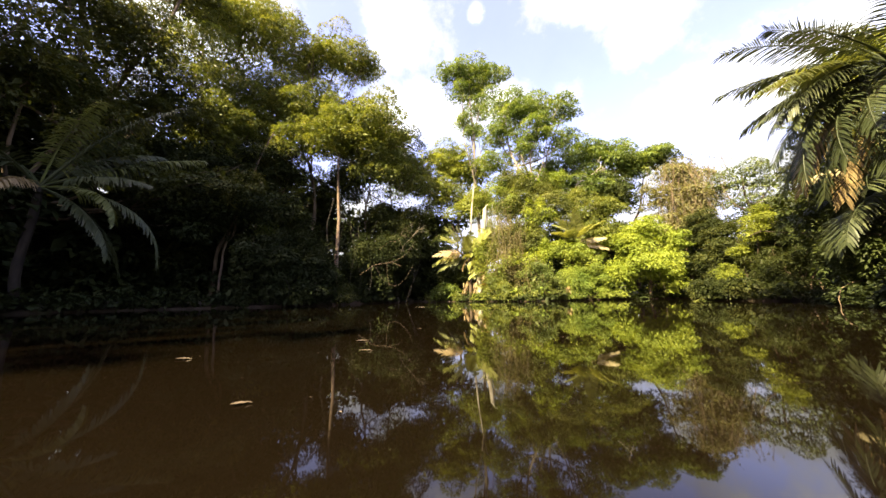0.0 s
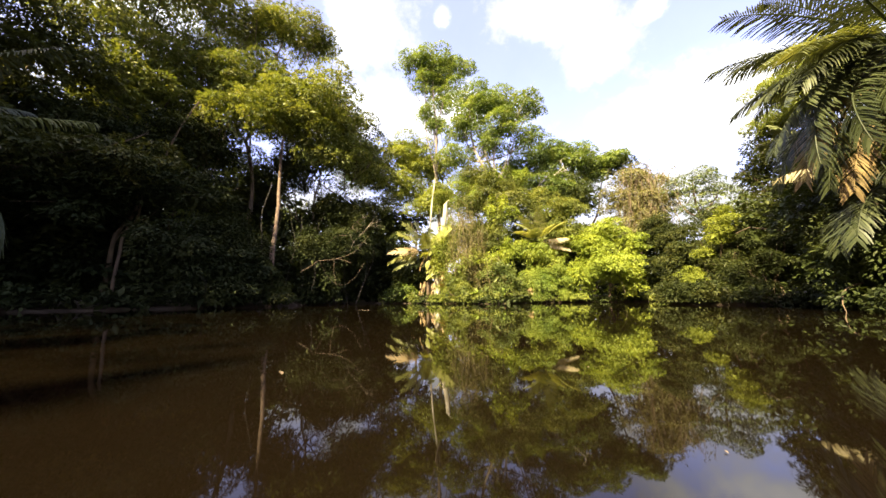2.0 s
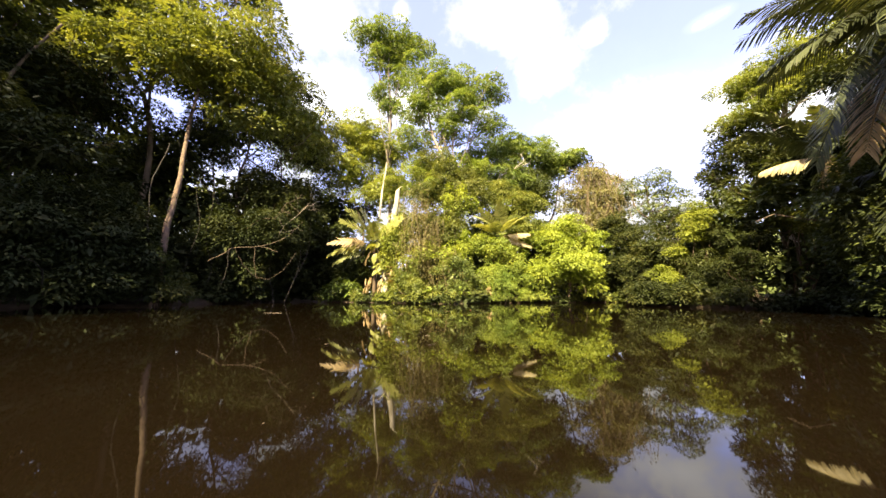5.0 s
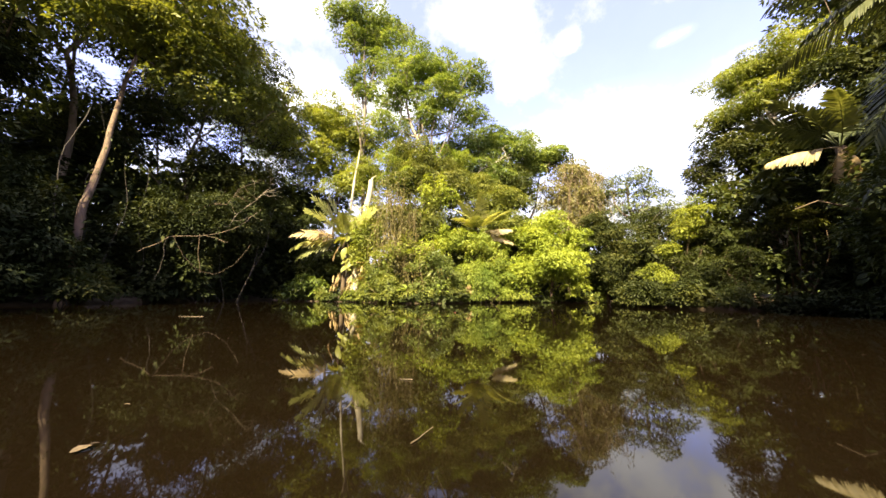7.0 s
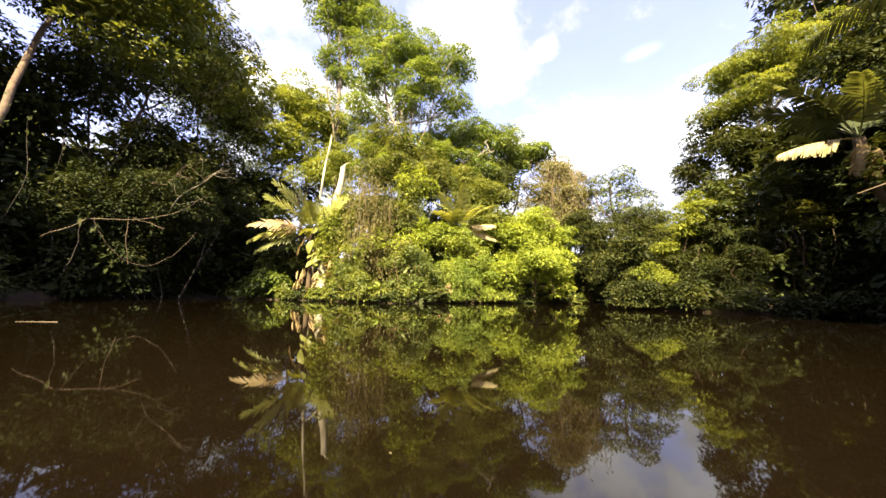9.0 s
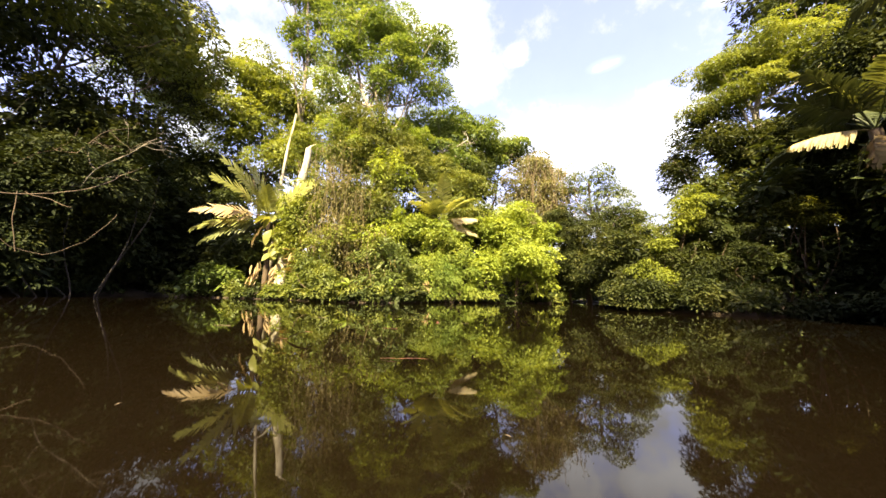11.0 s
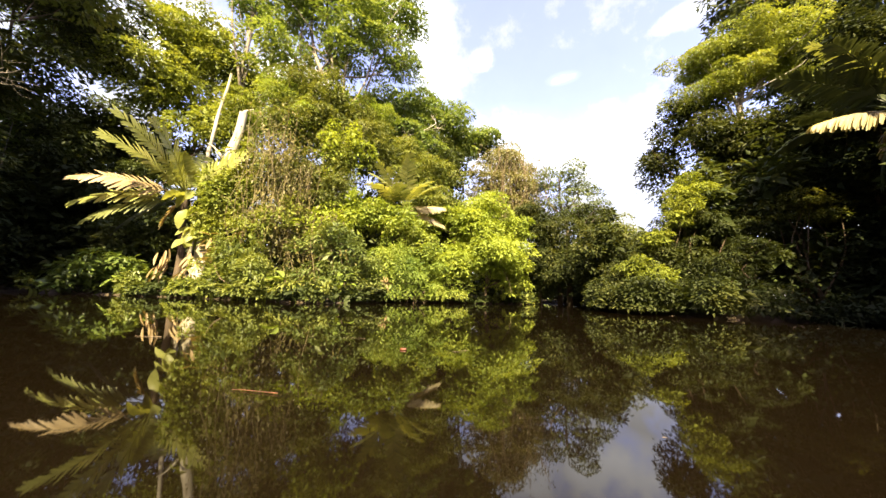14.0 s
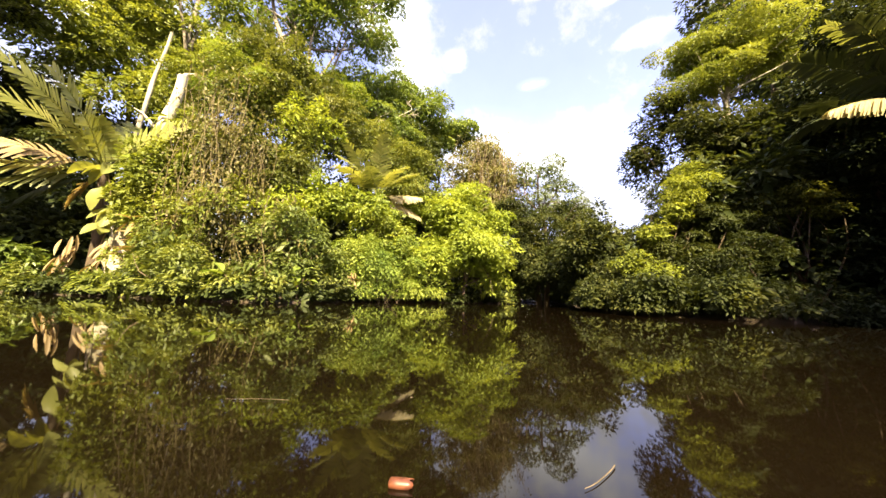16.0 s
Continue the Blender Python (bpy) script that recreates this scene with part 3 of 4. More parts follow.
# shade below the sunlit dome, put into the leaf colour
broadleaf("broadleaf_tree", "leafy tree overhung with creepers, coloured for the shade below the dome", (22.1, 15.6), 0.22, [(22.7, 17.1, 9.7, 1.4, 1.8), (22.9, 18.3, 7.9, 1.3, 1.3), (22.0, 15.7, 7.7, 1.6, 1.6), (22.2, 14.6, 7.6, 1.5, 1.5), (21.4, 16.4, 5.7, 1.6, 1.3), (21.8, 13.5, 7.0, 1.4, 1.4), (22.2, 14.4, 5.6, 1.1, 1.0), (21.8, 13.3, 5.1, 1.0, 1.0)], 0.2, LEAF_SHADE)
broadleaf("broadleaf_tree", "very tall dark tree behind the palms", (29.7, 12.6), 0.35, [(29.8, 13.2, 18.3, 2.8, 1.6), (30.7, 15.0, 21.5, 2.0, 1.0), (29.8, 11.3, 16.0, 2.2, 1.9), (29.8, 12.9, 14.3, 2.3, 2.0), (28.8, 11.6, 11.6, 2.1, 1.8)], 0.36, LEAF_DARK)
# shade on the lower shrub, put into darker leaves here and next
broadleaf("shrub", "dense riverside shrub, its olive leaves darkened for shade", (17.1, 17.1), 0.1, [(17.4, 17.4, 2.6, 0.8, 0.6), (16.8, 18.1, 1.5, 0.8, 0.7), (16.4, 17.8, 0.6, 0.9, 0.6), (18.0, 16.6, 3.4, 0.9, 0.9), (17.2, 16.5, 1.9, 1.0, 0.8), (16.4, 16.6, 0.6, 0.9, 0.6)], 0.115, LEAF_OLIVE, dens=.95)
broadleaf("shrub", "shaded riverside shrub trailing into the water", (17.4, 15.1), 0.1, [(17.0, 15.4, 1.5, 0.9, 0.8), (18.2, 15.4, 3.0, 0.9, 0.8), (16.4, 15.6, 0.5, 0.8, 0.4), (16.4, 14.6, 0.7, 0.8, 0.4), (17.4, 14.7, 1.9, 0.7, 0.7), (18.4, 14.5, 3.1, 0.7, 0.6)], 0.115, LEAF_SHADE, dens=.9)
# leaf colour carries the darkness of the recess
broadleaf("broadleaf_tree", "understory tree in the recess, its shade put into the leaves", (19.2, 12.3), 0.15, [(19.3, 12.6, 4.4, 1.1, 1.1), (19.3, 12.2, 2.5, 1.1, 1.2), (19.3, 12.7, 1.2, 1.1, 0.9), (18.8, 11.8, 4.6, 1.0, 1.0), (19.8, 11.8, 7.0, 1.5, 1.4), (20.1, 11.4, 9.3, 1.6, 1.4), (19.9, 12.8, 6.2, 1.2, 1.2)], 0.18, LEAF_DEEP_SHADE)
broadleaf("broadleaf_tree", "dark dense tree behind the leaning palm", (13.3, 9.5), 0.2, [(12.3, 9.4, 2.4, 1.1, 1.1), (12.2, 8.8, 1.1, 1.0, 1.0), (14.5, 9.7, 4.0, 1.0, 1.0), (14.3, 10.3, 1.8, 1.0, 1.0)], 0.15, LEAF_DARK, hang=0.6)
broadleaf("shrub", "arching shrub leaning out over a dark hollow", (18.8, 13.6), 0.08, [(18.8, 13.7, 3.7, 1.0, 0.4), (18.8, 13.1, 3.4, 0.6, 0.4), (19.0, 14.2, 3.8, 0.5, 0.4)], 0.115, LEAF_BUSH)
broadleaf("broadleaf_tree", "slim leaning tree with orange-brown trunk at the water", (-9.0, 25.9), 0.19, [(-7.8, 29.2, 18.8, 3.6, 2.3), (-10.8, 28.1, 16.2, 2.9, 2.2), (-5.3, 30.9, 16.3, 2.7, 2.2), (-7.7, 30.3, 14.4, 2.9, 2.1), (-2.7, 32.3, 14.2, 2.3, 2.6), (-9.7, 30.7, 17.7, 2.2, 1.6), (-11.3, 31.2, 20.2, 2.5, 1.7)], 0.32, LEAF_MID, bark=BARK_RED, stem=[(-9.3, 26.6, 4.5), (-10.2, 29.2, 9.5), (-12.2, 34.4, 17.8)], dens=.85, core=1.3)
broadleaf("broadleaf_tree", "tall tree with open crown lit from above", (-16.1, 34.0), 0.25, [(-13.2, 36.1, 32.1, 4.5, 3.0), (-16.6, 34.6, 29.4, 4.3, 3.6), (-10.4, 37.0, 31.1, 2.7, 1.7), (-19.6, 31.6, 31.3, 4.0, 3.3), (-18.2, 32.4, 23.2, 3.9, 3.6), (-14.9, 34.1, 22.0, 4.1, 3.1)], 0.3, LEAF_MID, dens=.85, core=1.3)
broadleaf("broadleaf_tree", "tall tree with sunlit upper leaves on the shaded bank", (-21.9, 28.8), 0.25, [(-21.3, 29.3, 29.1, 4.6, 3.7), (-23.2, 27.8, 23.8, 4.0, 3.4), (-20.0, 30.2, 21.7, 3.6, 3.6), (-23.9, 27.1, 29.8, 3.5, 2.6), (-21.7, 29.0, 16.5, 3.4, 3.4)], 0.3, LEAF_MID, dens=.85, core=1.3)
broadleaf("broadleaf_tree", "massive dark-leaved tree leaning over the river", (-31, 17.5), 0.35, [(-23.1, 21.0, 20.2, 3.9, 3.1), (-23.9, 18.0, 19.6, 3.4, 2.7), (-23.7, 16.0, 14.8, 3.0, 2.6), (-23.7, 20.3, 14.9, 3.3, 2.5), (-22.3, 23.6, 16.7, 2.9, 2.4), (-22.5, 23.5, 28.2, 3.0, 2.0), (-21.8, 19.0, 9.8, 3.2, 1.9), (-19.8, 21.4, 9.0, 3.0, 1.8), (-25.0, 15.2, 13.2, 3.2, 2.0), (-26.6, 11.5, 13.0, 3.2, 2.0), (-17.0, 23.4, 9.2, 2.8, 1.8)], 0.3, LEAF_OLIVE, dens=.85, core=1.3)
broadleaf("broadleaf_tree", "tree in the shade of the taller trees, its leaves coloured for shade", (-19.6, 26.2), 0.2, [(-20.9, 23.8, 11.2, 3.2, 2.8), (-19.5, 26.5, 10.7, 3.1, 3.1), (-21.6, 23.2, 7.2, 2.6, 2.2), (-17.7, 29.3, 13.5, 3.4, 3.4), (-16.5, 24.2, 8.2, 3.0, 1.6), (-13.6, 25.0, 7.6, 2.2, 1.4), (-19.0, 22.8, 6.4, 2.4, 1.3)], 0.3, LEAF_DEEP_SHADE)
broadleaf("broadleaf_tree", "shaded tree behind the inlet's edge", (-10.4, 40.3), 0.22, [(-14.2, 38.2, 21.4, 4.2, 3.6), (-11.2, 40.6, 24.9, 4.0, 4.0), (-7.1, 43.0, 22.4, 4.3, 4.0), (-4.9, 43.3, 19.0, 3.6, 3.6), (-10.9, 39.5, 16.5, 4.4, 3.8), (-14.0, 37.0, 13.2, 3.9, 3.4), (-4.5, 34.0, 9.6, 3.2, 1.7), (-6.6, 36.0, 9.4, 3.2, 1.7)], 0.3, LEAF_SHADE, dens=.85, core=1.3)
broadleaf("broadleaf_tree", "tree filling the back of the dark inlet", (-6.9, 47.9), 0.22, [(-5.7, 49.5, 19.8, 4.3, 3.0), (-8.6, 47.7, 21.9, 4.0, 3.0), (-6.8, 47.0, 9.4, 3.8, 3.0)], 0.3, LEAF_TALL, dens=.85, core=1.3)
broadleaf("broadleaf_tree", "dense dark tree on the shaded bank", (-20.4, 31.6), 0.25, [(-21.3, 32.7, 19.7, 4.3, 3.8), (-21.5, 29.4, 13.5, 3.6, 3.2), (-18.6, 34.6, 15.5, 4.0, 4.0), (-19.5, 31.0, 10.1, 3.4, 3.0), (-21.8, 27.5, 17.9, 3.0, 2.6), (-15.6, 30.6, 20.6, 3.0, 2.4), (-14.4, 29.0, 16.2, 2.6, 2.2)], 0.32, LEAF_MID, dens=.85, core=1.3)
# these bank shrubs get their shade from the leaf colour
broadleaf("shrub", "low shaded shrub hanging over the dark waterline", (-11.7, 24.6), 0.08, [(-11.3, 24.6, 2.8, 2.6, 1.9), (-13.2, 23.5, 3.7, 2.5, 2.1), (-12.6, 26.4, 4.8, 2.0, 2.0), (-11.5, 23.9, 0.9, 2.2, 0.9)], 0.24, LEAF_DEEP_SHADE, hang=0.6, bark=BARK_SHADED)
broadleaf("shrub", "low shaded shrub with arching twigs in the dark inlet", (-4.6, 32.3), 0.08, [(-7.4, 30.5, 4.2, 2.8, 2.0), (-4.7, 32.0, 5.4, 3.0, 2.0), (-6.6, 31.2, 1.6, 2.4, 1.6)], 0.24, LEAF_DEEP_SHADE, hang=0.6, bark=BARK_SHADED)
broadleaf("shrub", "shrub at the inner end of the inlet, coloured for deep shade", (-6.4, 38.1), 0.08, [(-5.6, 38.8, 3.0, 3.4, 2.4), (-8.0, 36.0, 3.9, 3.0, 2.6), (-3.5, 43.2, 2.3, 2.9, 2.3), (-8.9, 33.6, 2.0, 2.6, 1.9)], 0.28, LEAF_DEEP_SHADE, hang=0.6, bark=BARK_SHADED)
broadleaf("shrub", "small shrub at the foot of the leaning tree", (-8.9, 26.1), 0.06, [(-8.6, 26.1, 0.9, 1.3, 1.1), (-9.4, 26.0, 1.7, 1.0, 1.0)], 0.22, LEAF_SHADE, hang=0.6, bark=BARK_SHADED)
broadleaf("shrub", "low leafy shrub at the tip of the point", (0.3, 34.5), 0.05, [(0.2, 34.6, 1.1, 1.4, 0.9), (-0.6, 34.5, 0.5, 1.0, 0.6), (1.2, 34.2, 0.7, 0.9, 0.8)], 0.3, LEAF_BROAD, dens=.9, slim=.5)
broadleaf("shrub", "sunlit waterside shrub with straw-coloured stems", (4.6, 30.3), 0.05, [(4.6, 30.5, 1.9, 1.1, 0.9), (3.6, 30.2, 0.4, 1.1, 0.5), (5.3, 29.6, 0.8, 1.3, 0.9)], 0.16, LEAF_YELLOW, dens=.9, hang=0.4)
broadleaf("shrub", "leafy shrub drooping to the water", (5.5, 27.2), 0.05, [(5.5, 26.9, 0.7, 1.0, 0.7), (6.1, 26.1, 0.4, 0.8, 0.4), (4.9, 28.6, 1.6, 1.0, 0.9)], 0.18, LEAF_MID, dens=.9, slim=.45, hang=0.4)
broadleaf("shrub", "rounded blue-green shrub overhanging the water", (8.4, 26.5), 0.05, [(8.2, 26.7, 2.2, 1.3, 1.2), (7.9, 26.4, 0.8, 1.2, 0.8), (9.3, 26.4, 1.3, 1.0, 1.0)], 0.2, LEAF_COOL, dens=.9)
broadleaf("shrub", "bright shrub trailing into the river", (12.1, 26.9), 0.05, [(11.2, 27.0, 1.7, 1.6, 1.0), (12.6, 26.9, 1.7, 1.4, 1.3), (10.9, 27.0, 0.5, 1.4, 0.6), (13.7, 26.6, 0.6, 1.3, 0.7)], 0.13, LEAF_BRIGHT, dens=.9, hang=0.5)

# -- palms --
# fronds seen in sun get the lit frond colours, the rest the shaded green
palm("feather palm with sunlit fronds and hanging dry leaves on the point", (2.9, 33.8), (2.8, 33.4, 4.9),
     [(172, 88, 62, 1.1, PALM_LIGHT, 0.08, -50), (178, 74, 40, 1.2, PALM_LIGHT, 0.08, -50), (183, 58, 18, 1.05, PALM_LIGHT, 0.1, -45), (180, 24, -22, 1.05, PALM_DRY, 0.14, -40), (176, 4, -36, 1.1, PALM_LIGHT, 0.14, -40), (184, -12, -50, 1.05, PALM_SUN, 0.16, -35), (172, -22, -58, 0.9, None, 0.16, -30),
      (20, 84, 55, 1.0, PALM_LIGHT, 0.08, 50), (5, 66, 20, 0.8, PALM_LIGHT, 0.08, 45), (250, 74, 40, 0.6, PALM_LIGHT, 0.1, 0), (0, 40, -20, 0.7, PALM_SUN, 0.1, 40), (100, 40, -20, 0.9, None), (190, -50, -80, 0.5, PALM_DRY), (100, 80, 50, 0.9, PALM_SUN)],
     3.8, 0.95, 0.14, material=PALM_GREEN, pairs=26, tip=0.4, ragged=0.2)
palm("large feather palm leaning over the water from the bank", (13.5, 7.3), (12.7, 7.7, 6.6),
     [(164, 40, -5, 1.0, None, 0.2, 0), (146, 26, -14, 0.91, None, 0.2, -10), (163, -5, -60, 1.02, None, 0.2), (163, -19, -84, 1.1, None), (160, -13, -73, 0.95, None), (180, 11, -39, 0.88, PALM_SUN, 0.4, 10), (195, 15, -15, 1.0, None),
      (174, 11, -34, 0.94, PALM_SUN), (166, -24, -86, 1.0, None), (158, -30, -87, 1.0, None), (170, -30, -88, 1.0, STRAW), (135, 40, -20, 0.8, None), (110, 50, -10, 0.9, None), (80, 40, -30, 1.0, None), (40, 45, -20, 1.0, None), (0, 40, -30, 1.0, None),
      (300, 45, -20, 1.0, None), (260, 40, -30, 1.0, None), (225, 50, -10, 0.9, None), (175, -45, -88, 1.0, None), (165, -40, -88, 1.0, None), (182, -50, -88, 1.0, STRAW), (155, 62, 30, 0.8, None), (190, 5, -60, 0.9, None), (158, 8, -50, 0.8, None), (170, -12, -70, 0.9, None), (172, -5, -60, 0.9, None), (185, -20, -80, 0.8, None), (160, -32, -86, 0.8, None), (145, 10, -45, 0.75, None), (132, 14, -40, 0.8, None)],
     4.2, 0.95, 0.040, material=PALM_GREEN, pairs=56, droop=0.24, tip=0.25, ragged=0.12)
palm("young feather palm with fronds trailing to the water", (13.2, 8.0), (12.9, 8.3, 3.2),
     [(150, -10, -86, 0.85, None), (178, -5, -86, 0.95, None), (186, 0, -80, 0.95, None), (165, -4, -86, 0.9, None), (200, 30, -50, 0.9, None), (230, 45, -40, 0.9, None), (120, 20, -60, 0.8, None), (60, 40, -50, 0.9, None), (300, 45, -40, 0.9, None)],
     3.0, 0.85, 0.042, material=PALM_GREEN, pairs=40, droop=0.26, tip=0.3, trunk_r=0.12, ragged=0.2)
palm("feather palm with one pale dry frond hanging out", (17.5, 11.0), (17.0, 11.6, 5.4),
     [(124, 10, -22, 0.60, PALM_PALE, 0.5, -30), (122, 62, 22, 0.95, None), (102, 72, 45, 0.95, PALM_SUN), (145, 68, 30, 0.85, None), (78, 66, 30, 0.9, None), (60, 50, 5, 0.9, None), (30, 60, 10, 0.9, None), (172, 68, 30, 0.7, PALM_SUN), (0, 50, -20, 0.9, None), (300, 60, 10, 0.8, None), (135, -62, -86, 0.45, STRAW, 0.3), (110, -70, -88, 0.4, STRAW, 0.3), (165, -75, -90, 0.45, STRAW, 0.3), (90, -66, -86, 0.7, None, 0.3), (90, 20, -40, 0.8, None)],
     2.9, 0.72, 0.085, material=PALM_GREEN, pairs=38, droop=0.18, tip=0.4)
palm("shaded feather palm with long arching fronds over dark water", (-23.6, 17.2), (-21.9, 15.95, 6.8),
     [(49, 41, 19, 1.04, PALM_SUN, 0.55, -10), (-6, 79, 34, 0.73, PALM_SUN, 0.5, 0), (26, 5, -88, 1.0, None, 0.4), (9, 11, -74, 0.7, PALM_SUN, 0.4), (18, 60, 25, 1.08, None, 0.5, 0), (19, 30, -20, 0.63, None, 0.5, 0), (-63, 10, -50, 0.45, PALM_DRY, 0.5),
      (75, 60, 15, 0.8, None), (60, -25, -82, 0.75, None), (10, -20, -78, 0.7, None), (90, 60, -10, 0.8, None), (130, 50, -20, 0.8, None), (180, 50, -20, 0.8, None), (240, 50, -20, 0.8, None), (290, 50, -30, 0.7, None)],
     8.0, 1.25, 0.085, material=PALM_GREEN, pairs=62, droop=0.3, trunk_r=0.2, tip=0.3, bark=BARK_SHADED, ragged=0.2)
palm("small understory palm with pale dry fronds among shrubs", (13.0, 28.8), (12.8, 28.4, 5.4),
     [(318, 12, -10, 0.78, PALM_PALE, 0.3, 45), (312, -20, -40, 0.85, PALM_PALE, 0.3, 45), (200, 65, 25, 1.1, PALM_LIGHT), (150, 60, 20, 1.0, PALM_LIGHT), (250, 70, 40, 1.1, PALM_LIGHT), (280, 50, 0, 0.9, PALM_LIGHT), (230, 45, -15, 0.9, PALM_SUN), (190, 40, -10, 1.0, PALM_LIGHT), (100, 60, 10, 0.9, None), (20, 55, 0, 0.9, None), (340, 60, 15, 1.0, PALM_LIGHT), (165, 20, -30, 0.8, PALM_SUN)],
     2.9, 0.68, 0.10, material=PALM_GREEN, pairs=28, droop=0.16, tip=0.3, trunk_r=0.1)



# -- bare trunks, creepers and lianas --


def bare_trunk(label, points, r, bark, stubs=3):
    """A bare trunk through points, with a broken top and stubs of limbs."""
    rng = next_rng()
    thing = new("dead_tree")
    o = np.array(points[0], float)
    thing.location = o
    tagged(thing, label, "dead tree")
    knots = [np.array(p, float) for p in points]
    p = np.concatenate([bend(a, b, 6, rng, 0.015)[:-1] for a, b in zip(knots, knots[1:])] + [knots[-1][None]])
    rad = np.linspace(r * 1.25, r * 0.7, len(p)) * rng.uniform(0.92, 1.08, len(p))
    part("trunk", tubes("trunk", [(p - o, rad)], bark, 10), thing)
    for k in range(stubs):
        q = p[len(p) - 1 - 2 * k]
        e = q + rng.normal(0, 0.6, 3) + [0, 0, 0.7]
        part("limb", tubes("limb", [(bend(q, e, 5, rng, 0.1) - o, np.linspace(r * 0.4, r * 0.1, 5))], bark, 5), thing)
    return thing


bare_trunk("broken pale trunk leaning above the creepers", [(3.6, 32.5, 0.3), (3.91, 32.23, 5.95), (4.63, 32.37, 9.9)], 0.27, BARK_PALE, 3)
bare_trunk("thin pale dead trunk beside the palm", [(3.2, 36.4, 0.4), (3.5, 36.2, 9.9), (3.95, 36.2, 14.2)], 0.11, BARK_PALE, 0)
bare_trunk("slim grey leaning trunk in the shaded forest", [(-18.12, 25.0, 0.4), (-18.32, 25.3, 4.55), (-17.97, 25.58, 6.96), (-17.03, 26.29, 11.36), (-15.87, 27.1, 16.15)], 0.085, BARK_BROWN, 0)


def creeper_curtain(label, spots, bark, leaf_mat, thick=0.018):
    """Creeper stems hanging in a tangle from a height to near the ground, with sparse dry leaves."""
    rng = next_rng()
    lines, A = [], []
    for x, y, top, low, spread, n in spots:
        for k in range(n):
            a = np.array([x, y, top]) + rng.normal(0, 1, 3) * [spread, spread, 0.6]
            b = np.array([a[0], a[1], low]) + rng.normal(0, 0.5, 3) * [0.7, 0.7, 0.8]
            b[2] = max(b[2], 0.1)
            p = bend(a, b, 9, rng, 0.07)
            p[:, 2] = np.maximum(p[:, 2], 0.08)
            lines.append((p, np.full(9, thick * rng.uniform(0.6, 1.5))))
            A.append(p[rng.integers(0, 9, 60)] + rng.normal(0, 0.24, (60, 3)))
    stem = new("creepers", tubes("creepers", lines, bark, 4))
    tagged(stem, label, "creepers", kind="stuff")
    A = np.concatenate(A)
    n = len(A)
    size = rng.uniform(0.08, 0.22, n)
    ob = new("creeper_leaves", leaf_mesh("creeper_leaves", np.maximum(A, [-99, -99, 0.15]), rng.normal(0, 0.5, (n, 3)) + [0, 0, -0.8], rng.normal(0, 1, (n, 3)) + [-0.5, -0.6, 0.4], size, size * 0.5, leaf_mat))
    tagged(ob, "dry leaves clinging to hanging creepers", "leaves", kind="stuff")


creeper_curtain("tangle of dry brown creeper stems hanging over the point", [(5.6, 30.0, 8.4, 2.4, 0.55, 26), (6.4, 29.5, 7.4, 2.4, 0.55, 24), (7.1, 29.2, 6.4, 1.8, 0.5, 16), (8.0, 27.1, 3.0, 0.7, 0.5, 12)], VINE_DRY, LEAF_DRAPE, 0.010)
creeper_curtain("dry brown creepers hanging from a tree crown", [(24.2, 30.6, 13.0, 7.0, 1.0, 60), (25.6, 30.0, 12.4, 7.0, 0.9, 50)], VINE, LEAF_DRY, 0.016)
creeper_curtain("thin lianas hanging in the shade", [(-12, 24.6, 9, 1.6, 1.6, 4), (-8.6, 27.5, 8, 2.0, 1.2, 3), (-6.8, 32, 8, 1.5, 1.2, 3)], BARK_SHADED, LEAF_DARK, 0.010)


def liana(label, points, r, bark):
    rng = next_rng()
    k = [np.array(p, float) for p in points]
    p = np.concatenate([bend(a, b, 7, rng, 0.04, 0.03)[:-1] for a, b in zip(k, k[1:])] + [k[-1][None]])
    ob = new("liana", tubes("liana", [(p, np.full(len(p), r))], bark, 6))
    tagged(ob, label, "liana")


liana("bare grey branch reaching out over the inlet", [(-7.48, 27.5, 2.55), (-6.87, 27.57, 2.99), (-6.3, 27.61, 3.47), (-4.49, 28.48, 3.93), (-3.23, 29.45, 5.05), (-2.76, 30.89, 6.27)], 0.018, BARK_BROWN)
liana("thin liana sagging in a loop above the water", [(-6.21, 27.86, 3.51), (-5.76, 28.04, 2.51), (-5.15, 28.26, 1.81), (-4.45, 28.5, 1.59), (-3.62, 28.94, 2.19), (-2.98, 29.51, 3.55)], 0.009, BARK_BROWN)
liana("bare forked twig hanging towards the water", [(-5.16, 28.05, 3.77), (-5.14, 28.06, 2.83), (-4.93, 28.13, 1.62)], 0.012, BARK_BROWN)
liana("grey stem drooping from the shaded bank", [(-6.41, 27.66, 3.44), (-6.43, 27.55, 2.26), (-6.58, 27.37, 1.17)], 0.014, BARK_SHADED)
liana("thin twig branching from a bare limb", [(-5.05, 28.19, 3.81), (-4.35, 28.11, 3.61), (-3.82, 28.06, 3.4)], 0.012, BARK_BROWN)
liana("curled liana at the foot of the leaning tree", [(-9.0, 25.8, 0.5), (-8.7, 25.9, 1.2), (-9.2, 26.3, 2.5)], 0.022, BARK_SHADED)
liana("pale liana climbing beside the leaning tree", [(-9.3, 25.3, 0.4), (-9.5, 25.5, 3.8), (-10.1, 26.3, 7.2), (-9.9, 27.0, 9.6)], 0.022, BARK_SHADED)


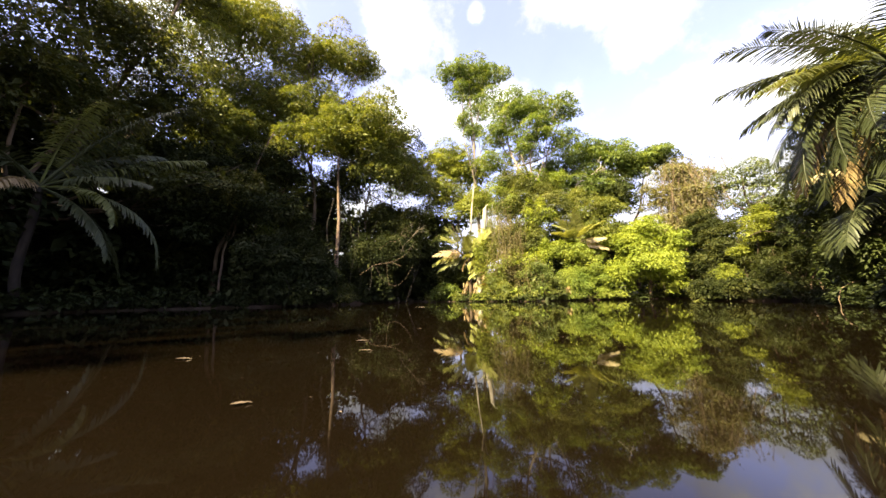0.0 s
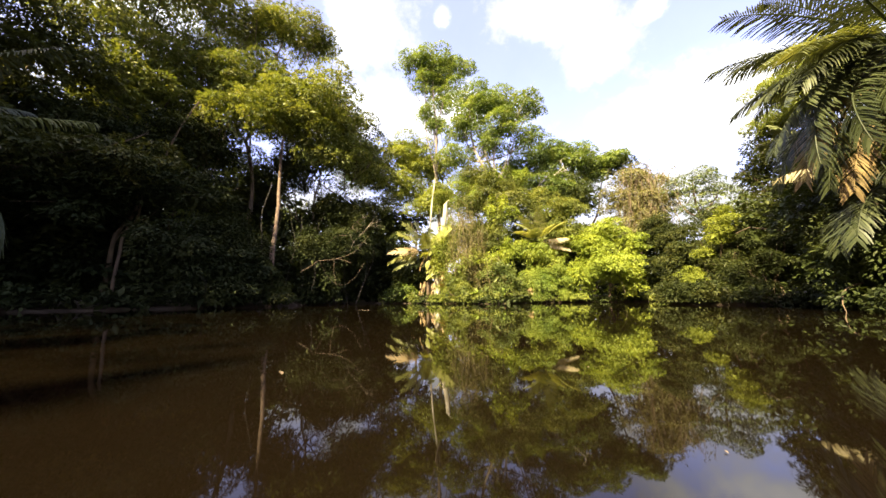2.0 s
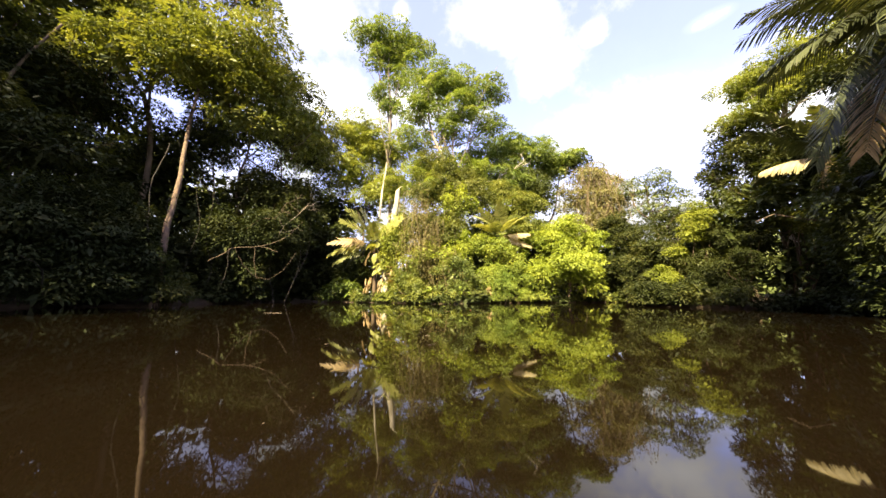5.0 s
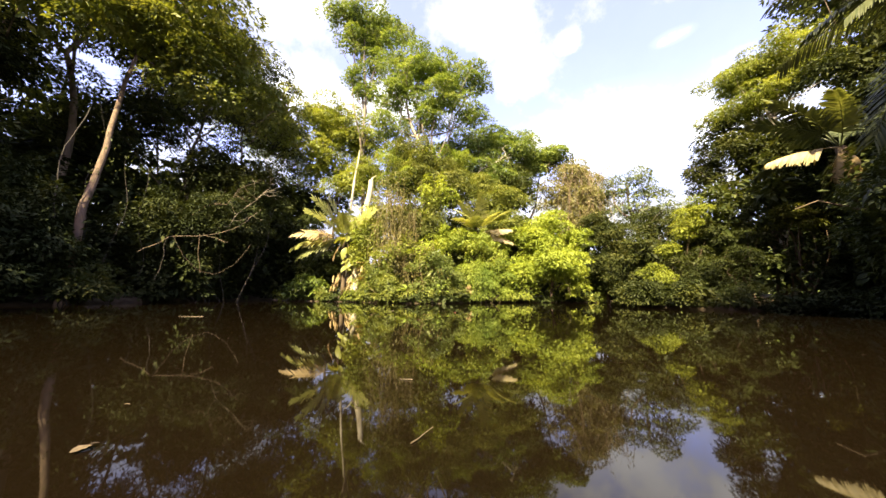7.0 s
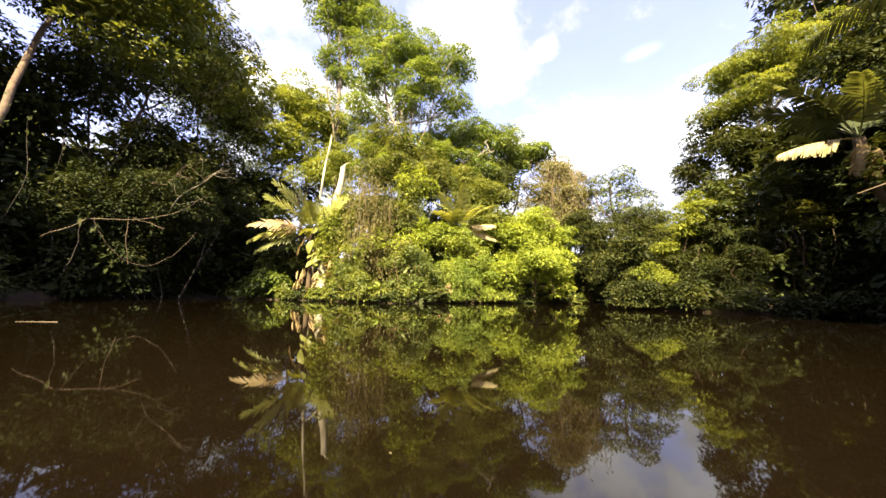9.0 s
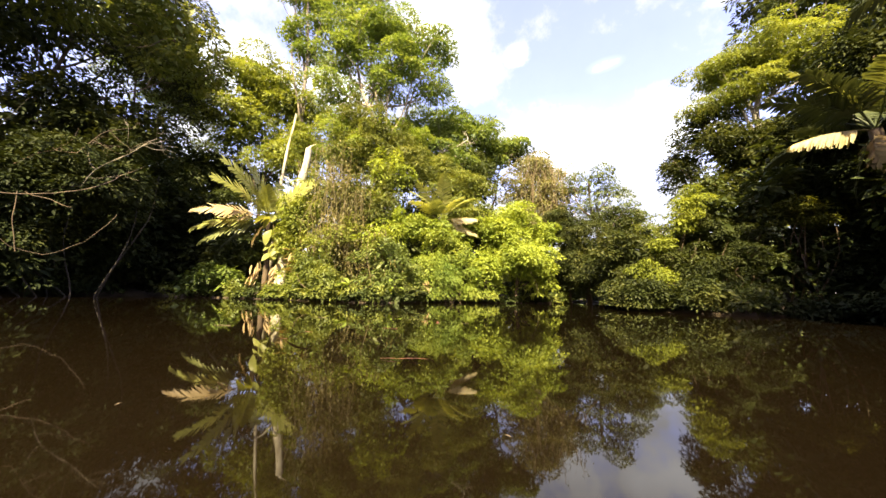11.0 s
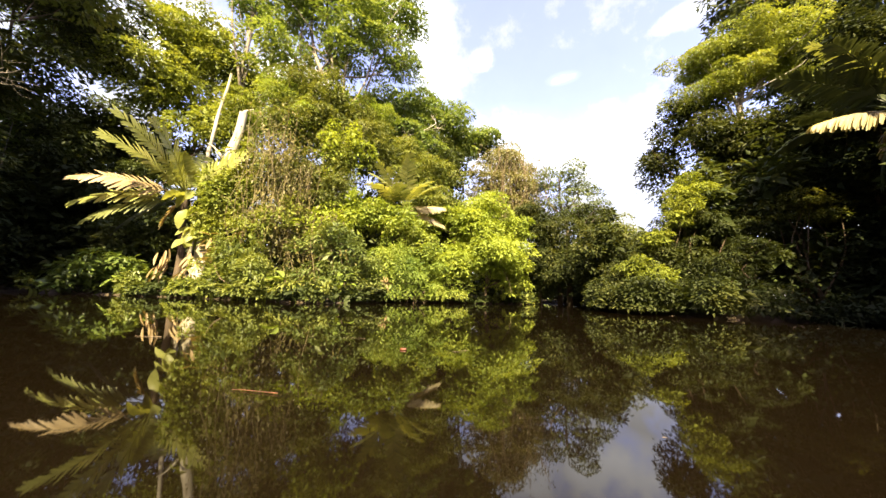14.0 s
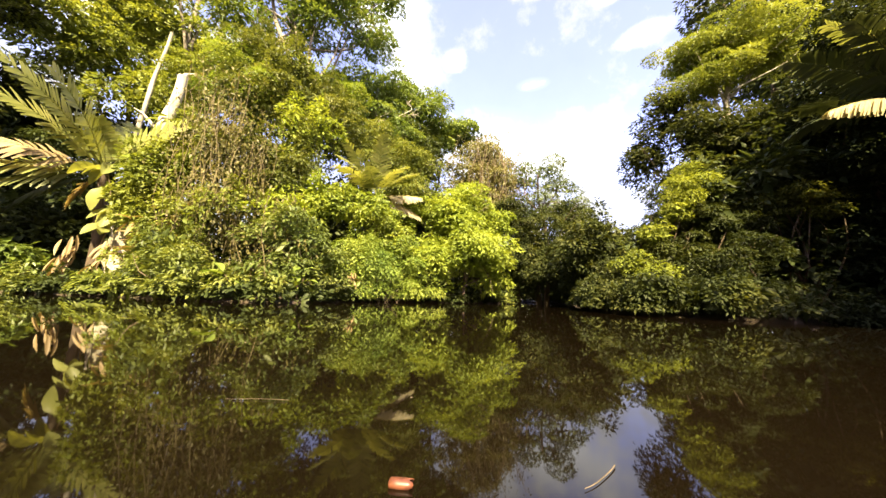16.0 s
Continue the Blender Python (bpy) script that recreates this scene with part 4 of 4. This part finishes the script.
def bare_branch(label, points, r, bark, forks, reach):
    """A leafless limb through points, forking into crooked twigs along its outer half."""
    rng = next_rng()
    thing = new("bare_branch")
    o = np.array(points[0], float)
    thing.location = o
    tagged(thing, label, "branch")
    k = [np.array(p, float) for p in points]
    p = np.concatenate([bend(a, b, 6, rng, 0.05)[:-1] for a, b in zip(k, k[1:])] + [k[-1][None]])
    part("limb", tubes("limb", [(p - o, np.linspace(r, r * 0.35, len(p)))], bark, 6), thing)
    for n in range(forks):
        q = p[int(rng.integers(len(p) // 3, len(p)))]
        way = unit(unit(k[-1] - k[0]) + rng.normal(0, 0.7, 3))
        t = bend(q, q + way * reach * rng.uniform(0.5, 1.2), 7, rng, 0.10)
        twig = [(t - o, np.linspace(r * 0.45, r * 0.12, 7))]
        for m in range(3):
            a = t[int(rng.integers(2, 6))]
            twig.append((bend(a, a + unit(way + rng.normal(0, 0.8, 3)) * reach * rng.uniform(0.2, 0.5), 5, rng, 0.10) - o, np.linspace(r * 0.22, r * 0.08, 5)))
        part("twig", tubes("twig", twig, bark, 4), thing)
    return thing


bare_branch("leafless pale branch with crooked twigs over the inlet", [(-6.6, 30.6, 3.6), (-4.2, 29.6, 4.6), (-3.0, 29.7, 6.4), (-2.3, 30.2, 7.6)], 0.026, BARK_GREY, 9, 1.5)
bare_branch("leafless grey branch tangled in the shaded tree", [(-6.4, 30.2, 5.2), (-4.4, 29.3, 5.9), (-3.4, 29.6, 7.4)], 0.022, BARK_BROWN, 7, 1.2)
bare_branch("pale bare limb rising through the tall tree's crown", [(8.9, 34.6, 14.6), (9.5, 33.6, 17.0), (11.2, 32.6, 19.6)], 0.10, BARK_PALE, 4, 1.4)
bare_branch("weathered grey limb standing bare above the creepers", [(15.0, 34.2, 11.6), (15.4, 33.6, 13.0), (17.6, 32.2, 14.4)], 0.07, BARK_PALE, 8, 1.5)


def paddle_leaf(length, width, fold, curl):
    """A broad blade along +x with a midrib fold, drooping towards its tip."""
    s = np.linspace(0, 1, 8)
    w = width * np.sin(np.pi * np.clip(s * 0.93 + 0.05, 0, 1)) ** 0.75
    x = length * (s - 0.18 * curl * s ** 2)
    z = -curl * length * 0.55 * s ** 2
    v = np.concatenate([np.stack([x, k * w * 0.5, z + abs(k) * w * fold + 0.03 * width * np.sin(s * 26) * abs(k)], -1) for k in (-1, -0.5, 0, 0.5, 1)])
    i, j = np.meshgrid(np.arange(4), np.arange(7), indexing="ij")
    f = np.stack([i * 8 + j, i * 8 + j + 1, (i + 1) * 8 + j + 1, (i + 1) * 8 + j], -1).reshape(-1, 4)
    return v, f


def leaf_plant(name, label, category, base, top, leaves, length, width, material, stem_r=0.03, tilt=(-50, 25), curl=(0.2, 0.8), facing=None):
    """A stem with broad leaves round its upper part, each leaf a part on its own stalk."""
    rng = next_rng()
    thing = new(name)
    o = np.array([base[0], base[1], ground_height(base[0], base[1]) - 0.05])
    thing.location = o
    tagged(thing, label, category)
    p = bend(o, top, 8, rng, 0.05)
    part("stem", tubes("stem", [(p - o, np.linspace(stem_r, stem_r * 0.6, 8))], VINE, 6), thing)
    for k in range(leaves):
        v, f = paddle_leaf(length * rng.uniform(0.7, 1.15), width * rng.uniform(0.8, 1.1), rng.uniform(0.08, 0.25), rng.uniform(*curl))
        az = rng.uniform(0, 360) if facing is None else facing + rng.normal(0, 55)
        ob = part("leaf", smooth(quick("leaf", v, f, material)), thing)
        q = p[int(rng.integers(4, 8))] - o + rng.normal(0, 0.12, 3)
        ob.matrix_local = Matrix.Translation(Vector(q)) @ Matrix.Rotation(radians(az), 4, "Z") @ Matrix.Rotation(-radians(rng.uniform(*tilt)), 4, "Y") @ Matrix.Rotation(radians(rng.uniform(-30, 30)), 4, "X")
    return thing


leaf_plant("climbing_arum", "climbing plant with large glossy yellow-green leaves", "climbing plant", (3.1, 32.6), (2.9, 32.4, 5.0), 17, 1.0, 0.5, PALM_LIGHT, facing=235, tilt=(-60, 0))
leaf_plant("climbing_arum", "climbing plant with leaves hanging down a palm stem", "climbing plant", (3.5, 32.6), (3.6, 32.2, 5.6), 26, 0.75, 0.26, LEAF_LIME, facing=225, tilt=(-75, 10))
leaf_plant("climbing_arum", "climber with hanging strap leaves on a pale trunk", "climbing plant", (4.2, 32.4), (4.2, 32.3, 7.6), 64, 0.65, 0.17, LEAF_YELLOW, facing=225, tilt=(-80, 0))
leaf_plant("dry_leaf_clump", "heap of straw-coloured dead leaves at the palm's foot", "dead leaves", (2.4, 33.0), (2.45, 32.6, 2.0), 26, 0.7, 0.12, STRAW, facing=225, tilt=(-85, -35), curl=(0.1, 0.4))
leaf_plant("dry_leaf_clump", "straw-coloured dead leaves hanging over the bank", "dead leaves", (3.3, 32.0), (3.4, 31.6, 1.9), 14, 0.7, 0.13, STRAW, facing=225, tilt=(-85, -35), curl=(0.1, 0.4))
leaf_plant("dry_leaf_clump", "withered tan leaves lodged in the waterside shrubs", "dead leaves", (4.0, 30.9), (4.1, 30.3, 2.7), 30, 0.8, 0.15, STRAW, facing=225, tilt=(-80, 20), curl=(0.1, 0.5))
leaf_plant("dry_leaf_clump", "straw-coloured dead stems among green shrubs", "dead leaves", (5.2, 30.4), (5.2, 30.2, 3.2), 26, 0.9, 0.13, STRAW, facing=225, tilt=(-85, 40), curl=(0.1, 0.6))
leaf_plant("dry_leaf_clump", "dead stems and withered leaves at the waterline", "dead leaves", (10.6, 26.8), (10.6, 26.5, 1.2), 16, 0.6, 0.12, STRAW, facing=235, tilt=(-85, 20), curl=(0.1, 0.6))
for x, y, z, n, le in ((1.0, 34.0, 1.0, 12, 0.6), (4.4, 29.6, 0.9, 12, 0.55), (6.3, 26.0, 0.8, 14, 0.6), (8.2, 25.6, 0.9, 12, 0.5), (11.4, 27.4, 0.9, 12, 0.6), (14.4, 27.3, 1.0, 12, 0.6)):
    leaf_plant("broadleaf_herb", "leafy waterside herb on the sunlit bank", "herb", (x, y), (x - 0.2, y - 0.3, z), n, le, le * 0.4, LEAF_BRIGHT, tilt=(-40, 50))


def fern(label, x, y, n, length, material):
    rng = next_rng()
    thing = new("fern")
    z = max(ground_height(x, y), 0.05)
    thing.location = (x, y, z)
    tagged(thing, label, "fern")
    for k in range(n):
        me = frond_mesh(length * rng.uniform(0.7, 1.1), length * 0.28, 18, 0.05, (radians(rng.uniform(35, 70)), radians(rng.uniform(-50, -10))), 0.12, rng, material, start=0.1)
        ob = part("frond", me, thing)
        ob.matrix_local = Matrix.Rotation(radians(360 * k / n + rng.uniform(-15, 15)), 4, "Z")


fern("arching green fern at the waterline", 9.2, 26.0, 9, 1.4, PALM_GREEN)
fern("arching green fern below the blue-green shrub", 10.4, 26.5, 8, 1.2, PALM_GREEN)
# sunlit and shaded ferns differ only by frond colour
fern("sunlit fern on the muddy bank", 5.0, 28.4, 8, 1.2, PALM_LIGHT)
fern("sunlit fern beside dead leaves", 13.2, 27.8, 8, 1.3, PALM_LIGHT)
fern("shaded fern under the overhanging shrubs", 15.4, 26.9, 8, 1.2, PALM_GREEN)


# -- things afloat --
def leaf_floor(name, colour_a, colour_b):
    m, N, K, b = nodes_of(name)
    n = noise_node(N, K, 30, 4)
    r = ramp_node(N, K, n.outputs["Fac"], [(0.35, colour_a), (0.7, colour_b)])
    K.new(r.outputs[0], b.inputs["Base Color"])
    b.inputs["Roughness"].default_value = 0.45
    return m


RUST = leaf_floor("rust_leaf", (0.035, 0.014, 0.008), (0.12, 0.05, 0.022))
ORANGE = leaf_floor("orange_husk", (0.05, 0.016, 0.009), (0.13, 0.045, 0.02))
TAN = leaf_floor("tan_leaf", (0.08, 0.06, 0.035), (0.17, 0.13, 0.08))


def floating_leaf(label, x, y, length, width, turn, material, curl=0.05):
    v, f = paddle_leaf(length, width, 0.12, curl)
    v = np.array(v)
    v[:, 0] -= length * 0.5
    v[:, 2] += 0.006 - v[:, 2].min()
    v[:, 1] += 0.04 * length * np.sin(v[:, 0] / length * 5)
    thing = new("floating_leaf")
    thing.location = (x, y, 0)
    thing.rotation_euler = (0, 0, radians(turn))
    tagged(thing, label, "leaf", "leaves afloat on the river")
    part("blade", smooth(quick("blade", v, f, material)), thing)
    stalk = np.array([[length * 0.40, 0.04 * length * math.sin(2.0), 0.010], [length * 0.58, 0.03 * length, 0.009], [length * 0.82, 0.01 * length, 0.005]])
    part("stalk", tubes("stalk", [(stalk, [0.003, 0.002, 0.0012])], material, 5), thing)


def floating_stick(label, x, y, length, turn, r=0.006, material=None):
    rng = next_rng()
    p = bend((-length / 2, 0, 0.004), (length / 2, 0, 0.004), 7, rng, 0.02)
    p[:, 2] = 0.004
    ob = new("floating_stick", tubes("floating_stick", [(p, np.linspace(r, r * 0.5, 7))], material or VINE, 6))
    ob.location, ob.rotation_euler = (x, y, 0), (0, 0, radians(turn))
    tagged(ob, label, "stick", "sticks afloat on the river")


floating_leaf("long rust-red dead leaf floating on the river", 3.09, 12.98, 0.24, 0.022, 140, RUST)
floating_leaf("curled rust-red dead leaf floating with its tip raised", 2.58, 14.18, 0.24, 0.06, 145, RUST, 0.5)
floating_leaf("pale tan dead leaf floating on the river", -0.86, 3.26, 0.10, 0.04, 10, TAN)
floating_leaf("slim tan dead leaf floating on the river", -0.35, 4.42, 0.12, 0.022, 110, TAN)
floating_leaf("small pale leaf afloat among specks", -0.86, 1.36, 0.06, 0.03, 20, TAN)
floating_leaf("small dry leaf floating on dark water", -1.99, 2.42, 0.09, 0.04, 5, TAN)
floating_leaf("narrow dry leaf floating on dark water", -0.67, 2.65, 0.08, 0.03, 0, TAN)
floating_leaf("tiny pale leaf afloat near the boat", 0.66, 8.77, 0.05, 0.035, 60, TAN)
floating_stick("thin straw-coloured stick floating on the river", 1.59, 8.52, 0.13, 40, 0.002, TAN)
floating_stick("short pale stick floating on the river", 1.71, 9.18, 0.07, 150, 0.002, TAN)
floating_stick("thin tan stick floating on the river", 4.61, 15.98, 0.21, 138, 0.0006, TAN)
floating_stick("short straw stick floating on the river", 5.01, 15.04, 0.14, 175, 0.0015, TAN)
floating_stick("rust-brown twig floating on the river", 3.69, 14.78, 0.20, 132, 0.0025, RUST)
floating_stick("pale twig floating far out on the river", 1.93, 15.8, 0.22, 142, 0.0025, TAN)
floating_stick("small twig floating on the river", 3.24, 16.79, 0.22, 140, 0.0025, TAN)
floating_stick("pale stick floating in the shade", -1.17, 15.37, 0.5, 160, 0.004, TAN)


def husk():
    """A short hollow piece of orange-brown husk, torn at one end."""
    rng = next_rng()
    a = np.linspace(0, 2 * np.pi, 14, endpoint=False)
    rings = []
    for s, r in ((0, 0.012), (0.004, 0.019), (0.03, 0.021), (0.06, 0.02), (0.075, 0.019)):
        rings.append(np.stack([s + (0.008 * np.sin(a * 3) + rng.normal(0, 0.002, 14) if s > 0.07 else 0 * a), r * np.cos(a), r * np.sin(a) * 0.8], -1))
    rings.append(rings[-1] * [1, 0.85, 0.85])
    rings.append(np.stack([0 * a + 0.02, 0.015 * np.cos(a), 0.012 * np.sin(a)], -1))
    v = np.concatenate(rings)
    k = len(rings)
    i, j = np.meshgrid(np.arange(k - 1), np.arange(14), indexing="ij")
    f = np.stack([i * 14 + j, i * 14 + (j + 1) % 14, (i + 1) * 14 + (j + 1) % 14, (i + 1) * 14 + j], -1).reshape(-1, 4)
    ob = new("floating_husk", smooth(quick("floating_husk", v + [0, 0, 0.008], f, ORANGE)))
    ob.location, ob.rotation_euler, ob.scale = (4.67, 15.31, 0), (0, 0, radians(-50)), (0.6, 0.6, 0.6)
    tagged(ob, "orange-brown torn fruit husk floating on the river", "husk")


husk()


def specks():
    """Tiny bits of leaf and bark scattered over the water."""
    rng = next_rng()
    n = 420
    A = np.stack([rng.uniform(-14, 10, n), rng.uniform(0, 26, n), np.full(n, 0.004)], -1)
    wet = ground_heights(A[:, 0], A[:, 1]) < -0.3
    A = A[wet]
    n = len(A)
    size = rng.uniform(0.008, 0.03, n)
    way = rng.normal(size=(n, 3)) * [1, 1, 0]
    ob = new("floating_specks", leaf_mesh("floating_specks", A, way, np.tile([0, 0, 1.0], (n, 1)), size, size * 0.4, TAN))
    tagged(ob, "tiny bits of dry leaf adrift on the water", "debris", kind="stuff")


specks()

# -- forest out of reach --


def forest_row(label, spots, leaf, dens, material, low, high, tiers=5):
    rng = next_rng()
    lobes = []
    for x, y in spots:
        h = rng.uniform(low, high)
        for k in range(tiers):
            lobes.append((x + rng.normal(0, 2.5), y + rng.normal(0, 2.5), h * (0.5 + k) / tiers + rng.normal(0, 0.6), rng.uniform(2.6, 4.2), rng.uniform(2.2, 3.4)))
    leafy("far_woods", label, "forest", lobes, leaf, dens, material, rng)


def leafy(name, label, category, lobes, leaf, dens, material, rng, slim=0.5, clear=0.10, hang=0.0):
    A, D, F, size = lobe_leaves(lobes, leaf * 1.15, dens * 0.8, rng, hang=hang)
    ok = A[:, 2] > clear + 0.5 * size
    ob = new(name, leaf_mesh(name, A[ok], D[ok], F[ok], size[ok], size[ok] * slim, material))
    tagged(ob, label, category, kind="stuff")


def undergrowth(label, points, step, jitter, high, radius, leaf, dens, material, clear=0.10, hang=0.3):
    rng = next_rng()
    lobes = []
    for x, y in line(points, step, rng, jitter):
        r = radius * rng.uniform(0.75, 1.25)
        lobes.append((x, y, rng.uniform(0.3 * r, high), r, r * rng.uniform(0.7, 0.95)))
    leafy("undergrowth", label, "undergrowth", lobes, leaf, dens, material, rng, 0.5, clear, hang)


def line(points, step, rng, jitter):
    out = []
    for (x0, y0), (x1, y1) in zip(points, points[1:]):
        n = max(1, int(math.hypot(x1 - x0, y1 - y0) / step))
        for k in range(n):
            out.append((x0 + (x1 - x0) * k / n + rng.normal(0, jitter), y0 + (y1 - y0) * k / n + rng.normal(0, jitter)))
    return out


R = np.random.default_rng(5)
# never in view: added as a sun block, tall enough to shade the left bank
forest_row("unseen tall trees astern, added to keep sun off the shaded bank", line([(-29.5, 9), (-30, -4), (-30, -18)], 3.4, R, 0.6), 1.0, 0.75, LEAF_DEEP_SHADE, 30, 33, 9)
# both ranks behind the shaded bank carry its shade in their leaf colour
forest_row("dense dark forest behind the shaded bank", line([(-35, 8), (-31, 22), (-23, 34), (-17, 42)], 3.4, R, 1.0), 0.65, 0.9, LEAF_DEEP_SHADE, 16, 22)
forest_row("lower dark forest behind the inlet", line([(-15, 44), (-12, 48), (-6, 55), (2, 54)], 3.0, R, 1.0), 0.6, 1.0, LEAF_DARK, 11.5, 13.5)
forest_row("second rank of dark forest behind the shaded bank", line([(-42, 0), (-40, 14), (-34, 30), (-26, 43), (-20, 52)], 4.5, R, 1.0), 1.0, 1.0, LEAF_DEEP_SHADE, 14, 20)
forest_row("dense forest behind the point", line([(-6, 55), (6, 52), (18, 47), (30, 46), (44, 48)], 4.2, R, 1.0), 0.62, 0.7, LEAF_MID, 7, 11)
forest_row("dense dark forest beyond the sunlit shrubs", line([(31, 12.5), (25, 8), (18, 2), (17, -12), (17, -30)], 4.2, R, 0.8), 0.62, 0.7, LEAF_DARK, 9, 14)
# out of view too; closes the river astern and blocks sun
forest_row("unseen forest astern, raised to shade the bank ahead", line([(-33, 6), (-32, -8), (-32, -24), (-32, -40)], 4.2, R, 1.0), 1.0, 0.6, LEAF_DEEP_SHADE, 21, 26)
forest_row("distant forest along the side channel", line([(44, 48), (56, 46), (66, 40), (70, 30), (60, 25), (46, 22), (36, 22)], 5, R, 1.0), 0.95, 0.8, LEAF_FAR, 6, 10)

# two unseen groups added to block the sun from the palms and recess
leafy("far_woods", "unseen trees on the near bank astern, added to shade the palms", "forest", [(x + dx, y - 0.6 * abs(dx), z, 2.2, 1.9) for x, y in ((8.9, 1.2), (9.6, -2.4), (10.2, -6.0)) for z, dx in ((2.2, 0.8), (4.4, -0.2), (6.6, 0.6), (8.8, 0.2), (11.0, 0.5))], 0.55, 1.0, LEAF_DARK, np.random.default_rng(71))
leafy("far_woods", "unseen trees on the near bank, added to shade the recess", "forest", [(x + dx, y - 0.6 * abs(dx), z, 2.3, 2.0) for x, y in ((14.6, 0.6), (16.2, 3.4), (18.4, 5.4)) for z, dx in ((2.2, 0.8), (4.6, -0.2), (7.0, 0.6), (9.2, 0.2), (11.4, 0.4), (13.2, 0.0))], 0.55, 1.0, LEAF_DARK, np.random.default_rng(72))

# shade under the bank's trees, put into the leaf colour
undergrowth("tangled undergrowth under the shaded bank's trees, coloured for deep shade", [(-35, 4), (-32, 18), (-25, 25), (-16.5, 29.5), (-12, 33), (-8.5, 37), (-5, 42.5), (0, 41)], 0.6, 0.9, 7.0, 1.6, 0.42, 1.0, LEAF_DEEP_SHADE)
undergrowth("low growth deep in the shaded forest, coloured for deep shade", [(-31, 25), (-21, 34), (-14, 40), (-8.5, 46), (-2, 50)], 0.8, 0.8, 4.0, 1.7, 0.55, 1.0, LEAF_DEEP_SHADE)
undergrowth("low growth on the shaded mud bank, coloured for shade", [(-17, 26), (-14, 27), (-10.5, 28.5)], 0.7, 0.8, 2.2, 1.1, 0.3, 0.8, LEAF_DEEP_SHADE)
# dark leaf paints the shaded hollows between the sunlit clumps
undergrowth("undergrowth filling the point, leaves darkened for shaded hollows", [(0, 38.5), (4, 36.5), (8, 33), (12, 32.5), (17, 31), (22, 30.5), (28, 33.5)], 0.6, 0.8, 7.5, 1.4, 0.32, 0.9, LEAF_DARK)
# dark leaf stands in for shade beneath the palms
undergrowth("undergrowth beneath palms and shrubs, dark for the shade there", [(12.5, -2), (13, 6), (15.5, 9), (19.5, 11.5), (20, 15), (18.5, 17.5)], 0.8, 0.7, 5.0, 1.4, 0.25, 0.9, LEAF_DARK, hang=0.6)
undergrowth("pale green undergrowth along the side channel", [(19.5, 19.8), (24, 22.8), (32, 26.5), (42, 32)], 0.9, 0.6, 3.5, 1.2, 0.18, 0.9, LEAF_SHADE)
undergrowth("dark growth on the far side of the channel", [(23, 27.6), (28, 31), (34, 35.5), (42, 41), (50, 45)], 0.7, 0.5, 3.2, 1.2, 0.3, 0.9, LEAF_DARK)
undergrowth("leafy growth closing the end of the channel", [(29, 25.8), (33.2, 30.3), (34.2, 34.5)], 0.5, 0.3, 2.4, 0.9, 0.26, 1.0, LEAF_SHADE)
# the dark of the shaded waterline, again through leaf colour
undergrowth("low plants at the shaded water's edge, coloured for shade", [(-27.6, 4), (-26.2, 13.2), (-20.4, 19.3), (-13.8, 23.5)], 0.55, 0.3, 0.8, 0.7, 0.26, 0.9, LEAF_DEEP_SHADE)
undergrowth("waterside leaves trailing along the shaded bank", [(-13.6, 23.4), (-9.3, 25.8), (-8.2, 29), (-6.7, 33), (-5.4, 38)], 0.8, 0.35, 0.7, 0.6, 0.24, 0.9, LEAF_DEEP_SHADE)
undergrowth("sunlit waterside leaves trailing along the point", [(-1.0, 35.0), (1.2, 33.2), (3.8, 29.5), (5.7, 26.2), (7, 24.9), (9.5, 25.9), (12.5, 27.5), (15, 26.8), (18.5, 26.3), (22.5, 26.3), (25, 28)], 1.5, 0.4, 0.5, 0.45, 0.15, 0.8, LEAF_MID, 0.0)
# a dark row painting the shade line under the shrubs, hiding the soil
undergrowth("leaves under the shrubs of the point, dark in place of shade", [(-0.8, 35.0), (1.4, 33.4), (4.0, 29.6), (5.8, 26.3), (7.0, 25.0), (9.5, 26.1), (12.5, 27.8), (15, 27.0), (18.5, 26.5), (22.5, 26.5)], 0.4, 0.15, 0.4, 0.42, 0.18, 0.9, LEAF_DARK, 0.03)
# shade at the foot of the palms is put into the leaves' colour
undergrowth("waterside leaves under the near bank's palms, shade in their colour", [(9.6, 0), (10, 6.8), (12.3, 8.7), (15, 10.4), (17.3, 12.5)], 0.55, 0.25, 0.4, 0.5, 0.12, 0.9, LEAF_DEEP_SHADE, 0.0)
# near-black leaves paint the shade at the recess mouth
undergrowth("leaves along the mouth of the recess, coloured for its shade", [(16.2, 11.6), (17.2, 12.4), (16.4, 13.1), (15.4, 13.8)], 0.3, 0.15, 0.3, 0.4, 0.11, 0.9, LEAF_DEEP_SHADE, -0.02)
# the shrub's shaded foot, darkened through leaf colour in both rows
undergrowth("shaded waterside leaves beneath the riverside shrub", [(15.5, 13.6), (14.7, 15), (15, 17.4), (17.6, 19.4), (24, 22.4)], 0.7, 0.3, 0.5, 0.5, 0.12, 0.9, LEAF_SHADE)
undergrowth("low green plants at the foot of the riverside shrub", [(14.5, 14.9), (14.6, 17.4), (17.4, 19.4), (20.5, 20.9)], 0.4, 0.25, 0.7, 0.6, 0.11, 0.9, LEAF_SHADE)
# two backing rows whose leaf colour paints the shaded hollow
undergrowth("growth behind the shaded recess, coloured for deep shade", [(21, 9), (24, 11.5), (26, 14.5)], 0.7, 0.6, 6.0, 1.7, 0.34, 1.0, LEAF_DEEP_SHADE)
undergrowth("growth closing the shaded recess, blackened for its shade", [(17.8, 9.5), (20.5, 11.5), (22.5, 13.5)], 0.5, 0.6, 7.5, 1.3, 0.36, 1.0, LEAF_DEEP_SHADE)
